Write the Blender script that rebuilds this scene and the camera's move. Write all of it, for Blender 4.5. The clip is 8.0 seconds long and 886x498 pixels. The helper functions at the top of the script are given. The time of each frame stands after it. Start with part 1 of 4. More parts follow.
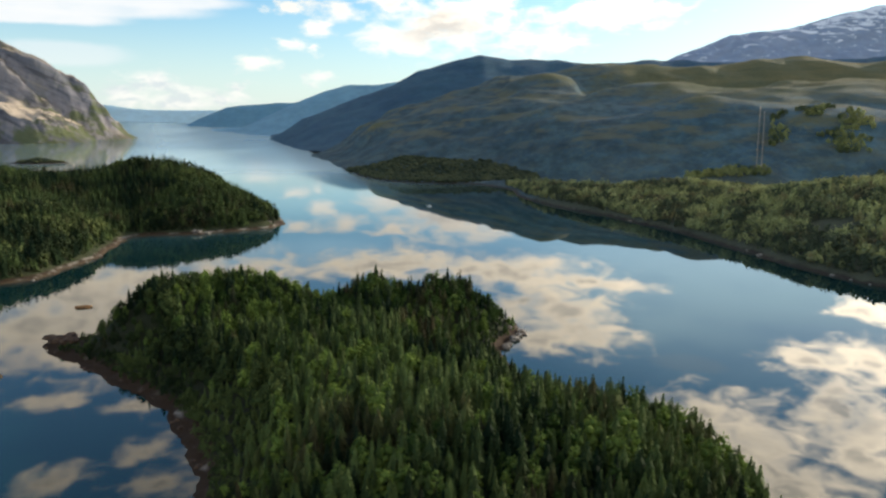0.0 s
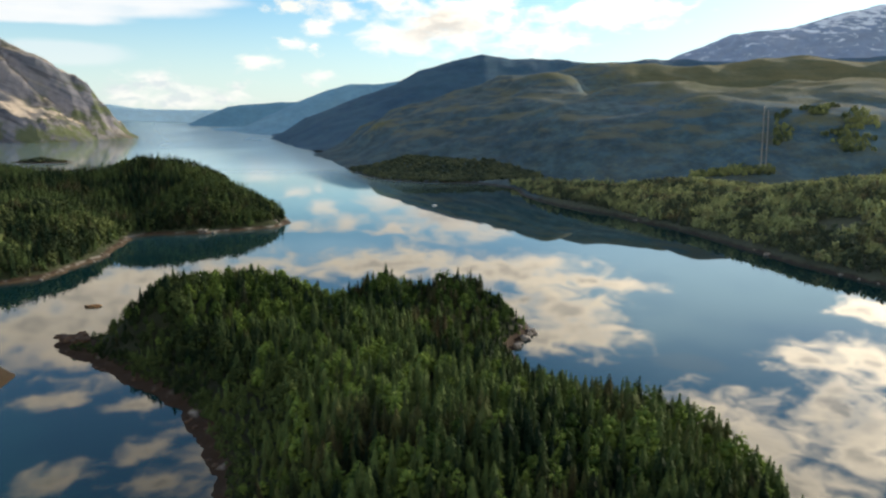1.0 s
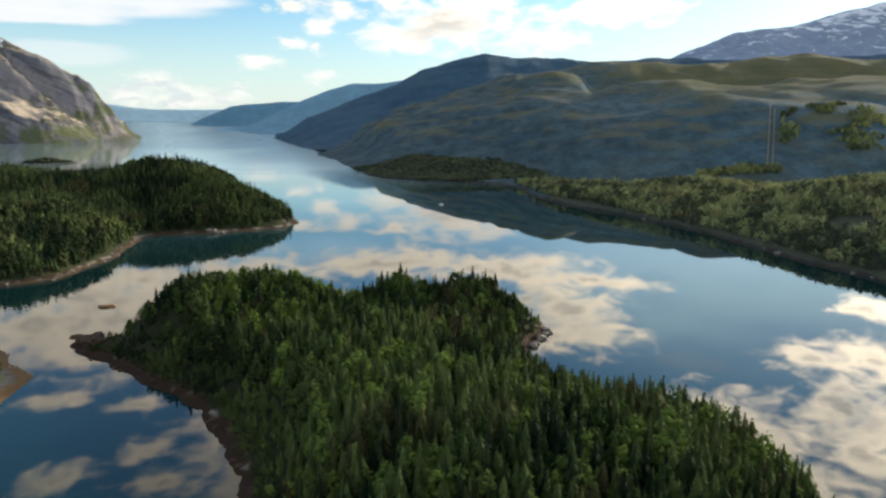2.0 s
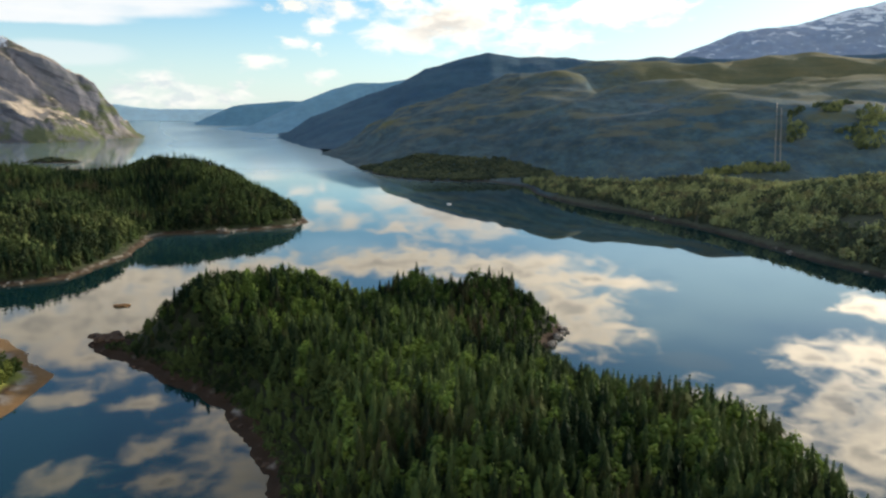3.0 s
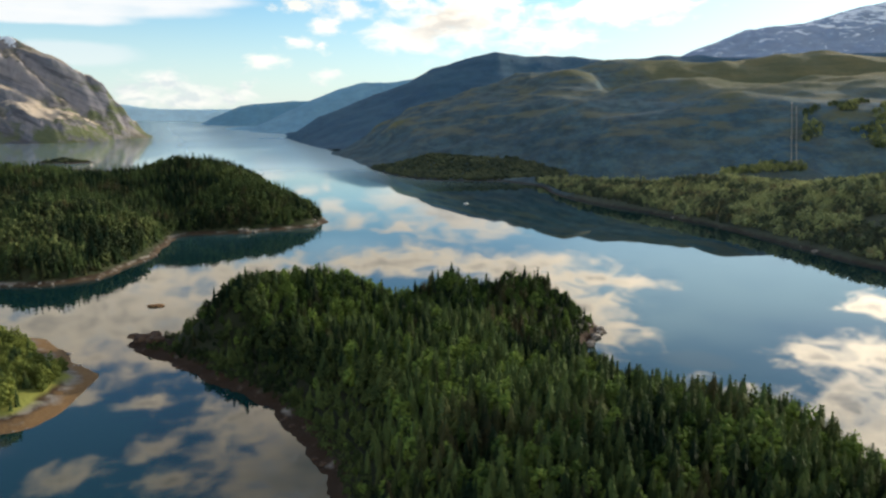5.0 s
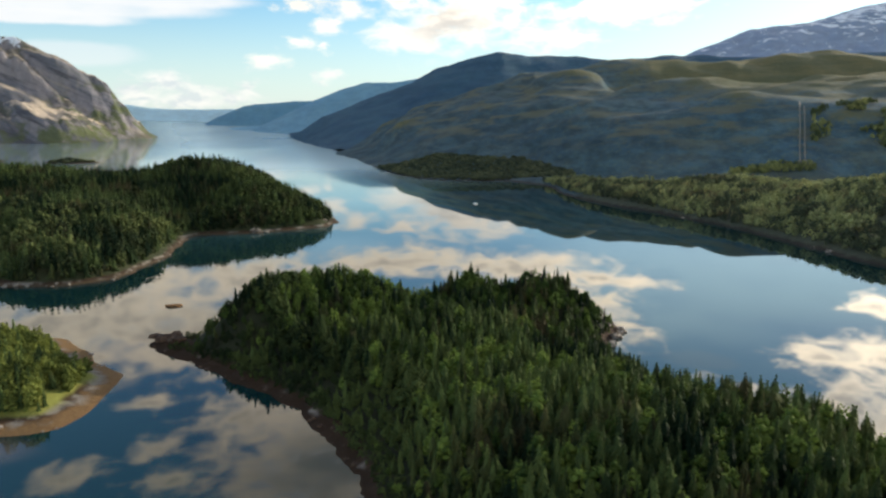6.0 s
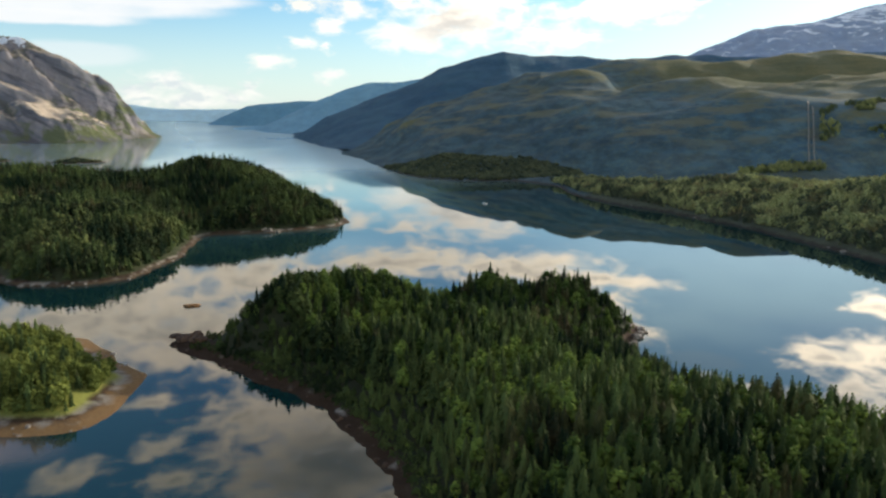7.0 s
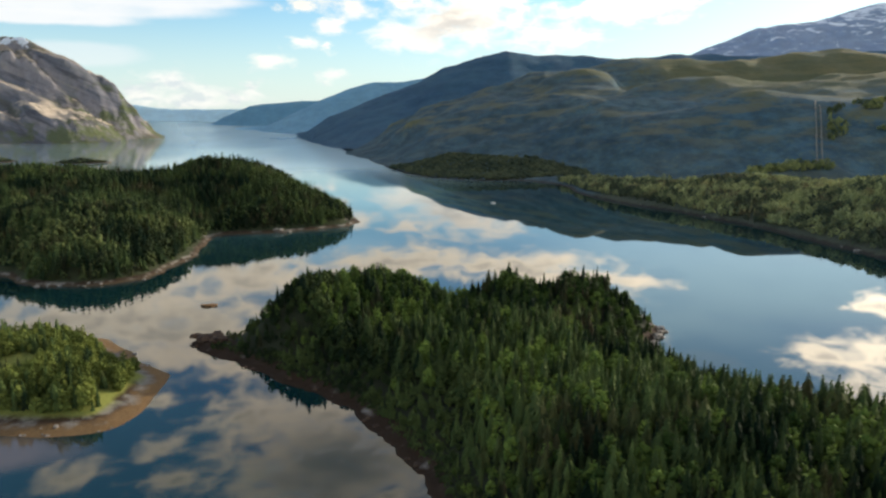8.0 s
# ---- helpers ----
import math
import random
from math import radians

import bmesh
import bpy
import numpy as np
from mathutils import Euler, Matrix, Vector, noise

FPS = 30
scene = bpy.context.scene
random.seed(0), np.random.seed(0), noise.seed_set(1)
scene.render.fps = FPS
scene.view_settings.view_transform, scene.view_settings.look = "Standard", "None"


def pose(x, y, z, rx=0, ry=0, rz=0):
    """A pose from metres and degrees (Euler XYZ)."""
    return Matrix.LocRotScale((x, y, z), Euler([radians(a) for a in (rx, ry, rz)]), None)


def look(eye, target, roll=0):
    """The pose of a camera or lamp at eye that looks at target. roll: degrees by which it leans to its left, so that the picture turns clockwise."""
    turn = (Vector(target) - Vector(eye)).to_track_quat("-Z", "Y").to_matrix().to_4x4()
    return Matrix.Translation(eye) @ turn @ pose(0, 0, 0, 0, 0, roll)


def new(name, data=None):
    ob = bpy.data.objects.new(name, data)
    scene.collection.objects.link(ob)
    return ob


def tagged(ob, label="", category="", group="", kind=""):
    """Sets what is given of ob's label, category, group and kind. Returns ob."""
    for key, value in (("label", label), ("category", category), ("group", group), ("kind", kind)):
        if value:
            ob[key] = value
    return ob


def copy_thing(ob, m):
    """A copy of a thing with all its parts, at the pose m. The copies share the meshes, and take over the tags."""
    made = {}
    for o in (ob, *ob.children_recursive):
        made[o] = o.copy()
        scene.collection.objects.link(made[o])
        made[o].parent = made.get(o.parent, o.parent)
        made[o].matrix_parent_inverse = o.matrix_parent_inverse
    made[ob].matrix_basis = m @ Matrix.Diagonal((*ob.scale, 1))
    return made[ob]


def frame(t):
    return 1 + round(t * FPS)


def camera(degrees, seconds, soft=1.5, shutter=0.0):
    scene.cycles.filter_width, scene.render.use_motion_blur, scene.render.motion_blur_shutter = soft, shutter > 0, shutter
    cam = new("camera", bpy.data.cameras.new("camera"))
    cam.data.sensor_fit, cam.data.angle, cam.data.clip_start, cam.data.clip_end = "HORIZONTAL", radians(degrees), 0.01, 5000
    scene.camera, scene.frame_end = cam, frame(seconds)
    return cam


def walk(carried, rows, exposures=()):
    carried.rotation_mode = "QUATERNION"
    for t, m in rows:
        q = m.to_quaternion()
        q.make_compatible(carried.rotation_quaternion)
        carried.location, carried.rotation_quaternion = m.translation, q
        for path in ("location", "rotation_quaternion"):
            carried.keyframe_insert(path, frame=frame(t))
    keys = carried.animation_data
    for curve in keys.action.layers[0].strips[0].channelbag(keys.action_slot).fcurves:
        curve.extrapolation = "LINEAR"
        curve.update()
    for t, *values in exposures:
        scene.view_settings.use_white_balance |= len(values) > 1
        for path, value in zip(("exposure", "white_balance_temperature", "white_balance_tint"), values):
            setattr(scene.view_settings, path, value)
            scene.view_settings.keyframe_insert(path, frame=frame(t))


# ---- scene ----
cam = camera(65.4, 8.0, soft=2.5)
PATH = [
    (0, (-2.011, 0.298, 105.12), (-2.004, 2.264, 104.754), 0.2),
    (0.5, (-4.358, 0.423, 105.114), (-4.352, 2.389, 104.747), 0.2),
    (1, (-6.968, 0.504, 105.058), (-6.963, 2.47, 104.69), 0.2),
    (1.5, (-10.155, 0.769, 105.095), (-10.152, 2.735, 104.726), 0.1),
    (3, (-21.193, 1.04, 104.92), (-21.198, 3.005, 104.548), 0.0),
    (3.5, (-25.08, 0.887, 104.915), (-25.088, 2.852, 104.543), -0.0),
    (4, (-28.994, 0.538, 105.103), (-29.006, 2.503, 104.731), -0.0),
    (4.5, (-32.92, 0.344, 105.247), (-32.935, 2.309, 104.874), -0.1),
    (6, (-46.347, 0.28, 105.472), (-46.37, 2.245, 105.098), -0.2),
    (6.5, (-50.983, 0.446, 105.461), (-51.009, 2.411, 105.087), -0.2),
    (7, (-55.42, 0.64, 105.411), (-55.449, 2.604, 105.037), -0.2),
    (7.5, (-59.82, 0.527, 105.439), (-59.85, 2.491, 105.065), -0.3),
    (8, (-64.448, 0.729, 105.388), (-64.481, 2.693, 105.013), -0.3),
]
walk(cam, [(t, look(eye, target, roll)) for t, eye, target, roll in PATH])

scene.view_settings.exposure = 0.09

# ---- world, sun ----
SUN_AZ, SUN_EL = 57.0, 13.0          # degrees right of north (+y), degrees up

# clouds: azimuth from north, elevation, half width, half height, in degrees
CLOUDS_LOW = [
    (-9.8, 7.3, 1.0, 0.8), (-8.1, 8.3, 1.5, 0.6),
    (-0.5, 7.4, 3.6, 1.9), (2.4, 7.8, 3.4, 1.8), (-2.2, 6.7, 3.2, 1.1), (0.6, 7.6, 3.6, 1.5), (-3.6, 5.9, 2.0, 0.6), (-14.5, 4.3, 1.4, 0.5),
    (-21.8, 2.5, 1.6, 0.8), (-24.4, 1.9, 1.3, 0.6), (-19.4, 2.0, 1.4, 0.6), (-21.0, 1.3, 4.2, 0.45), (-15.9, 2.2, 0.8, 0.6), (-17.2, 1.5, 1.2, 0.4), (-9.2, 3.3, 1.1, 0.5),
    (8.0, 6.3, 2.7, 0.9), (13.2, 8.1, 3.8, 0.9), (-4.1, 9.1, 1.8, 0.4), (-12.2, 8.4, 1.1, 0.3),
    (-11.8, 5.7, 1.0, 0.4), (-10.1, 5.4, 0.6, 0.3),
]
CLOUDS_MID = [
    (-3.8, 11.7, 8.5, 1.0), (5.8, 12.3, 6.6, 1.2), (11.9, 12.9, 4.6, 0.6), (9.6, 15.0, 4.2, 2.1),
    (12.5, 17.1, 3.3, 1.4), (8.8, 17.7, 2.9, 1.1), (29.6, 17.3, 2.2, 1.1),
    (32.9, 16.8, 2.1, 1.4), (32.5, 13.2, 1.7, 0.9), (-28.7, 13.0, 6.3, 2.1), (-31.5, 15.1, 3.9, 1.4),
    (-23.9, 12.0, 2.8, 0.8), (-28.4, 17.6, 2.7, 0.6), (-23.4, 16.4, 6.2, 2.6), (-17.9, 19.2, 2.7, 1.3),
    (-27.0, 14.6, 11.0, 3.0), (-20.5, 17.2, 5.5, 2.2), (-12.5, 25.5, 7.0, 3.6), (-10.0, 28.5, 10.5, 4.4), (-17.5, 12.6, 6.0, 1.7),
]
# grey undersides of the thickest clouds
CLOUD_BASES = [(-10.5, 27.8, 7.0, 3.2), (0.2, 7.2, 3.4, 1.6), (6.8, 14.7, 2.2, 0.9), (32.0, 20.3, 2.6, 1.7), (-22.0, 15.4, 3.0, 0.8)]
CLOUDS_HIGH = [
    (24.6, 24.4, 6.6, 3.0), (28.6, 26.8, 5.0, 2.6), (21.9, 22.5, 3.0, 1.2), (23.0, 26.5, 5.0, 2.2), (31.4, 20.2, 2.2, 2.0),
    (33.6, 22.9, 2.1, 2.6), (-30.8, 19.9, 2.2, 0.5), (-25.5, 21.4, 2.4, 0.4), (-24.9, 24.8, 1.8, 0.6),
    (-31.4, 25.4, 2.2, 0.7), (-23.9, 27.4, 2.2, 0.8), (-16.4, 23.3, 4.2, 1.9), (-12.3, 27.5, 7.3, 3.0),
    # clouds past azimuth 100 are unseen, added to brighten slopes in shade
    (-7.8, 28.3, 4.5, 2.1), (60.0, 30.0, 9.0, 4.0), (-75.0, 20.0, 16.0, 6.0), (110.0, 24.0, 22.0, 8.0),
    (160.0, 26.0, 26.0, 10.0), (-150.0, 26.0, 28.0, 10.0), (20.0, 48.0, 14.0, 6.0), (-70.0, 52.0, 26.0, 9.0), (150.0, 58.0, 50.0, 10.0),
]

# smooth thin sheets of high cloud, with their strength
SHEETS = [(-27.0, 7.9, 10.0, 0.85, 0.95), (-30.5, 7.0, 7.5, 0.60, 0.95), (-22.5, 8.6, 8.0, 0.7, 0.9), (-28.0, 4.6, 5.0, 1.0, 0.45), (20.6, 18.7, 3.2, 0.8, 0.22)]
VEILS = [(17.0, 13.6, 13.0, 5.2, 0.80), (27.0, 12.0, 10.0, 3.4, 0.95), (20.0, 18.0, 12.0, 3.5, 0.22), (-12.0, 10.8, 10.0, 1.6, 0.35)]


class Nodes:
    """Short hand for building node trees."""

    def __init__(self, tree):
        self.tree = tree

    def node(self, kind, **props):
        n = self.tree.nodes.new(kind)
        for key, value in props.items():
            setattr(n, key, value)
        return n

    def put(self, socket, value):
        if isinstance(value, bpy.types.NodeSocket):
            self.tree.links.new(value, socket)
        else:
            socket.default_value = value

    def math(self, op, a, b=0.0, c=0.0, clamp=False):
        n = self.node("ShaderNodeMath", operation=op, use_clamp=clamp)
        for i, v in enumerate((a, b, c)):
            self.put(n.inputs[i], v)
        return n.outputs[0]

    def vmath(self, op, a, b=(0, 0, 0), c=(0, 0, 0), out="Vector"):
        n = self.node("ShaderNodeVectorMath", operation=op)
        for i, v in enumerate((a, b, c)):
            self.put(n.inputs[i], v)
        return n.outputs[out]

    def combine(self, x, y, z):
        n = self.node("ShaderNodeCombineXYZ")
        for i, v in enumerate((x, y, z)):
            self.put(n.inputs[i], v)
        return n.outputs[0]

    def noise(self, vector, scale, detail=4.0, rough=0.55, out="Fac", distortion=0.0):
        n = self.node("ShaderNodeTexNoise")
        self.put(n.inputs["Vector"], vector)
        n.inputs["Scale"].default_value = scale
        n.inputs["Detail"].default_value = detail
        n.inputs["Roughness"].default_value = rough
        n.inputs["Distortion"].default_value = distortion
        return n.outputs[out]

    def ramp(self, value, lo, hi, a=0.0, b=1.0, smooth=True):
        n = self.node("ShaderNodeMapRange", interpolation_type="SMOOTHSTEP" if smooth else "LINEAR")
        for i, v in enumerate((value, lo, hi, a, b)):
            self.put(n.inputs[i], v)
        return n.outputs[0]

    def mix(self, fac, a, b, blend="MIX"):
        n = self.node("ShaderNodeMix", data_type="RGBA", blend_type=blend)
        self.put(n.inputs[0], fac)
        self.put(n.inputs[6], (*a, 1) if isinstance(a, tuple) else a)
        self.put(n.inputs[7], (*b, 1) if isinstance(b, tuple) else b)
        return n.outputs[2]


def build_world():
    world = bpy.data.worlds.new("sky")
    scene.world = world
    world.use_nodes = True
    tree = world.node_tree
    tree.nodes.clear()
    k = Nodes(tree)
    way = k.node("ShaderNodeTexCoord").outputs["Generated"]
    sep = k.node("ShaderNodeSeparateXYZ")
    k.put(sep.inputs[0], way)
    x, y = sep.outputs[0], sep.outputs[1]
    z = k.math("ABSOLUTE", sep.outputs[2])
    up = k.combine(x, y, z)
    sky = k.node("ShaderNodeTexSky", sky_type="NISHITA", sun_disc=False, sun_elevation=radians(SUN_EL),
                 sun_rotation=radians(SUN_AZ), air_density=1.0, dust_density=0.6, ozone_density=1.2, altitude=0.0)
    k.put(sky.inputs[0], up)
    az = k.math("MULTIPLY", k.math("ARCTAN2", x, y), 180 / math.pi)
    el = k.math("MULTIPLY", k.math("ARCSINE", z), 180 / math.pi)
    at = k.combine(az, el, 0.0)
    warp = k.noise(k.vmath("MULTIPLY", at, (0.30, 0.55, 1)), 1.0, 6.0, 0.62, "Color")
    warp = k.vmath("MULTIPLY", k.vmath("SUBTRACT", warp, (0.5, 0.5, 0.5)), (5.0, 1.9, 0))
    moved = k.vmath("ADD", at, warp)
    field = None
    for a, e, w, h in CLOUDS_LOW + CLOUDS_MID + CLOUDS_HIGH:
        r = k.vmath("LENGTH", k.vmath("MULTIPLY_ADD", moved, (0.75 / w, 0.75 / h, 0), (-0.75 * a / w, -0.75 * e / h, 0)), out="Value")
        if field is None:
            field = r
        else:
            n = k.node("ShaderNodeMath", operation="SMOOTH_MIN")
            k.put(n.inputs[0], field), k.put(n.inputs[1], r)
            n.inputs[2].default_value = 0.3
            field = n.outputs[0]
    fine = k.noise(k.vmath("MULTIPLY", at, (0.42, 0.95, 1)), 1.0, 7.0, 0.53, distortion=0.5)
    amount = k.math("MULTIPLY_ADD", k.math("SUBTRACT", fine, 0.5), 2.4, k.math("SUBTRACT", 1.0, field))
    crisp = k.math("MULTIPLY", k.ramp(el, 8.0, 12.0), k.ramp(el, 24.0, 17.0, 0.25, 1.0))
    dense = k.ramp(amount, k.math("MULTIPLY_ADD", crisp, 0.10, -0.30), k.math("MULTIPLY_ADD", crisp, -0.10, 0.92))
    shade = k.noise(k.vmath("MULTIPLY", k.vmath("ADD", at, (31.0, 7.0, 0.0)), (0.22, 0.5, 1)), 1.0, 5.0, 0.55)
    dense = k.math("MULTIPLY", dense, k.ramp(el, 1.0, 7.0, 0.7, 1.0))
    base = None
    for a, e, w, h in CLOUD_BASES:
        r = k.vmath("LENGTH", k.vmath("MULTIPLY_ADD", moved, (1 / w, 1 / h, 0), (-a / w, -e / h, 0)), out="Value")
        base = r if base is None else k.math("MINIMUM", base, r)
    under = k.ramp(k.math("MULTIPLY_ADD", k.math("SUBTRACT", shade, 0.5), 1.2, base), 1.6, 0.0, 0.0, k.ramp(el, 6.0, 12.0, 0.55, 0.9))
    # thick parts are grey below and away from the sun, with bright billows between
    billow = k.noise(k.vmath("MULTIPLY", k.vmath("ADD", at, (7.0, 3.0, 0.0)), (0.40, 0.9, 1)), 1.0, 6.0, 0.55, distortion=0.15)
    thick = k.math("MULTIPLY_ADD", k.math("SUBTRACT", 0.8, field), 0.35, k.math("ADD", k.math("MULTIPLY", shade, 0.6), k.math("MULTIPLY", billow, 0.4)))
    core = k.math("MULTIPLY", k.math("MULTIPLY", k.ramp(amount, 0.45, 1.15), k.ramp(thick, 0.52, 0.76, 0.0, 0.6)), k.ramp(el, 8.0, 11.0))
    under = k.math("MULTIPLY", under, k.math("MAXIMUM", k.ramp(billow, 0.34, 0.58, 0.25, 1.0), k.ramp(el, 18.0, 24.0)))
    core = k.math("MAXIMUM", core, k.math("MULTIPLY", under, k.ramp(amount, 0.25, 0.7)))
    # thin veil towards the sun and near the horizon
    sunward = k.vmath("DOT_PRODUCT", up, tuple(SUN_WAY), out="Value")
    glow = k.math("POWER", k.math("MAXIMUM", sunward, 0.0), 4.0)
    away = k.math("POWER", k.math("MAXIMUM", k.math("MULTIPLY", sunward, -1.0), 0.0), 1.5)
    side = k.math("MULTIPLY", k.ramp(sunward, 0.85, 0.35, 0.0, 0.28), k.ramp(sunward, -0.1, 0.2))
    away = k.math("MULTIPLY_ADD", side, k.math("MULTIPLY", k.ramp(el, 9.0, 13.0), k.ramp(el, 31.0, 20.0)), k.math("MULTIPLY", away, 0.55))
    lit = k.mix(core, CLOUD_LIT, k.mix(k.ramp(el, 18.0, 25.0), CLOUD_CORE, (0.40, 0.39, 0.36)))
    lit = k.mix(1.0, lit, k.combine(*[k.math("MULTIPLY_ADD", away, 1.0, k.math("MULTIPLY_ADD", glow, 3.4, 0.76))] * 3), "MULTIPLY")
    lit = k.mix(k.ramp(el, 12.0, 6.0, 0.0, 0.9), lit, k.mix(core, (1.36, 1.29, 1.17), (0.54, 0.52, 0.51)))
    lit = k.mix(1.0, lit, k.combine(*[k.ramp(el, 9.0, 22.0, 0.84, 1.0)] * 3), "MULTIPLY")
    puffs = k.noise(k.vmath("MULTIPLY", at, (0.45, 1.0, 1)), 1.0, 5.0, 0.58, distortion=0.3)
    lit = k.mix(k.ramp(el, 5.0, 3.2), lit, k.mix(k.ramp(puffs, 0.38, 0.58), (0.72, 0.76, 0.80), (1.04, 1.0, 0.95)))
    blue = k.mix(1.0, sky.outputs[0], SKY, "MULTIPLY")
    low = k.math("MULTIPLY", k.ramp(el, 10.0, 0.0), 0.68)
    blue = k.mix(low, blue, (0.84, 0.92, 0.93))
    blue = k.mix(k.math("MULTIPLY", k.math("POWER", k.math("MAXIMUM", sunward, 0.0), 5.0), k.ramp(el, 23.0, 4.0, 0.0, 0.92)), blue, (1.1, 1.08, 1.02))
    drawn = k.vmath("ADD", at, k.vmath("MULTIPLY", warp, (0.5, 0.22, 0)))
    for a, e, w, h, strength in SHEETS:
        r = k.vmath("LENGTH", k.vmath("MULTIPLY_ADD", drawn, (1 / w, 1 / h, 0), (-a / w, -e / h, 0)), out="Value")
        blue = k.mix(k.math("MULTIPLY", k.ramp(r, 1.1, 0.6, 0.0, strength), k.ramp(shade, 0.25, 0.55, 0.75, 1.0)), blue, (0.92, 0.94, 0.95))
    for a, e, w, h, strength in VEILS:
        r = k.vmath("LENGTH", k.vmath("MULTIPLY_ADD", drawn, (1 / w, 1 / h, 0), (-a / w, -e / h, 0)), out="Value")
        blue = k.mix(k.math("MULTIPLY", k.ramp(r, 1.15, 0.35, 0.0, strength), k.ramp(shade, 0.25, 0.6, 0.6, 1.0)), blue, (0.90, 1.30, 1.52))
    out = k.mix(k.math("MULTIPLY", dense, 0.95), blue, lit)
    back = k.node("ShaderNodeBackground")
    k.put(back.inputs[0], out)
    back.inputs[1].default_value = 1.0
    k.put(k.node("ShaderNodeOutputWorld").inputs[0], back.outputs[0])


SKY = (0.119, 0.172, 0.214)
CLOUD_LIT, CLOUD_CORE = (1.80, 1.52, 1.14), (0.56, 0.52, 0.48)
SUN_WAY = Vector((math.sin(radians(SUN_AZ)) * math.cos(radians(SUN_EL)), math.cos(radians(SUN_AZ)) * math.cos(radians(SUN_EL)), math.sin(radians(SUN_EL))))
build_world()
lamp = bpy.data.lights.new("sun", "SUN")
lamp.energy, lamp.angle, lamp.color = 5.0, radians(0.6), (1.0, 0.87, 0.68)
new("sun", lamp).matrix_world = look(SUN_WAY * 500, (0, 0, 0))


# ---- materials ----
def material(name, rough=0.9, bump=0.0, bump_scale=1.0):
    m = bpy.data.materials.new(name)
    m.use_nodes = True
    k = Nodes(m.node_tree)
    shade = m.node_tree.nodes["Principled BSDF"]
    shade.inputs["Roughness"].default_value = rough
    shade.inputs["Specular IOR Level"].default_value = 0.25
    where = k.node("ShaderNodeNewGeometry").outputs["Position"]
    if bump:
        b = k.node("ShaderNodeBump")
        b.inputs["Strength"].default_value = 1.0
        b.inputs["Distance"].default_value = bump
        k.put(b.inputs["Height"], k.noise(where, bump_scale, 6.0, 0.65))
        k.put(shade.inputs["Normal"], b.outputs[0])
    return m, k, shade, where


def water_material():
    m, k, shade, where = material("fjord_water", 0.02)
    wide = k.noise(k.vmath("MULTIPLY", where, (1, 0.6, 0)), 0.006, 3.0)
    # glassy in the sound, ruffled by wind out on the open fjord
    sep = k.node("ShaderNodeSeparateXYZ")
    k.put(sep.inputs[0], where)
    open_fjord = k.ramp(k.math("MULTIPLY_ADD", sep.outputs[1], 0.43, sep.outputs[0]), -160.0, 140.0)
    calm = k.ramp(k.noise(k.vmath("MULTIPLY", where, (1, 0.3, 0)), 0.004, 3.0), 0.4, 0.7, 0.012, 0.03)
    out_y = k.math("MULTIPLY_ADD", k.noise(k.vmath("MULTIPLY", where, (1, 0.4, 0)), 0.003, 4.0), 500.0, sep.outputs[1])
    gust = k.math("SUBTRACT", out_y, k.math("MAXIMUM", k.math("ADD", sep.outputs[0], 80.0), 0.0))
    k.put(shade.inputs["Roughness"], k.math("ADD", calm, k.math("MULTIPLY", k.ramp(gust, 1180.0, 1750.0, 0.0, 0.10), k.math("MULTIPLY_ADD", open_fjord, 0.6, 0.4))))
    deep = k.mix(wide, (0.003, 0.019, 0.021), (0.004, 0.027, 0.029))
    # far fjord painted pale in base colour, to stand in for reflected sky
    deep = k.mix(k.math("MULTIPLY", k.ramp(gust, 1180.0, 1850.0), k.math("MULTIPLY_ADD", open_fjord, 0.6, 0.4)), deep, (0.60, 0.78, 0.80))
    # mid fjord painted lighter in base colour, to strengthen the sky's reflection
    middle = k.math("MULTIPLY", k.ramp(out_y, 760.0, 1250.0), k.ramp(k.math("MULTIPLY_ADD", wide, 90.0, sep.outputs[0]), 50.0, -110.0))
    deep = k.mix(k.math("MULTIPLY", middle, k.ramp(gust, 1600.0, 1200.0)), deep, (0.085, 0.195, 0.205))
    # the sand bar off the low island shows through the shallows
    off = k.vmath("LENGTH", k.vmath("MULTIPLY", k.vmath("SUBTRACT", where, (-226.0, 204.0, 0.0)), (1 / 42, 1 / 15, 0)), out="Value")
    off = k.math("MULTIPLY_ADD", k.math("SUBTRACT", k.noise(where, 0.06, 4.0), 0.5), 0.5, off)
    deep = k.mix(k.ramp(off, 1.25, 0.55, 0.0, 0.9), deep, (0.12, 0.092, 0.075))
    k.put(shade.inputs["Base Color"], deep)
    shade.inputs["IOR"].default_value = 1.46
    shade.inputs["Specular IOR Level"].default_value = 0.5
    level = k.combine(0.0, 0.0, 1.0)
    b = k.node("ShaderNodeBump")
    b.inputs["Strength"].default_value = 0.02
    b.inputs["Distance"].default_value = 0.05
    k.put(b.inputs["Height"], k.noise(where, 0.35, 3.0))
    k.put(b.inputs["Normal"], level)
    k.put(shade.inputs["Normal"], b.outputs[0])
    return m


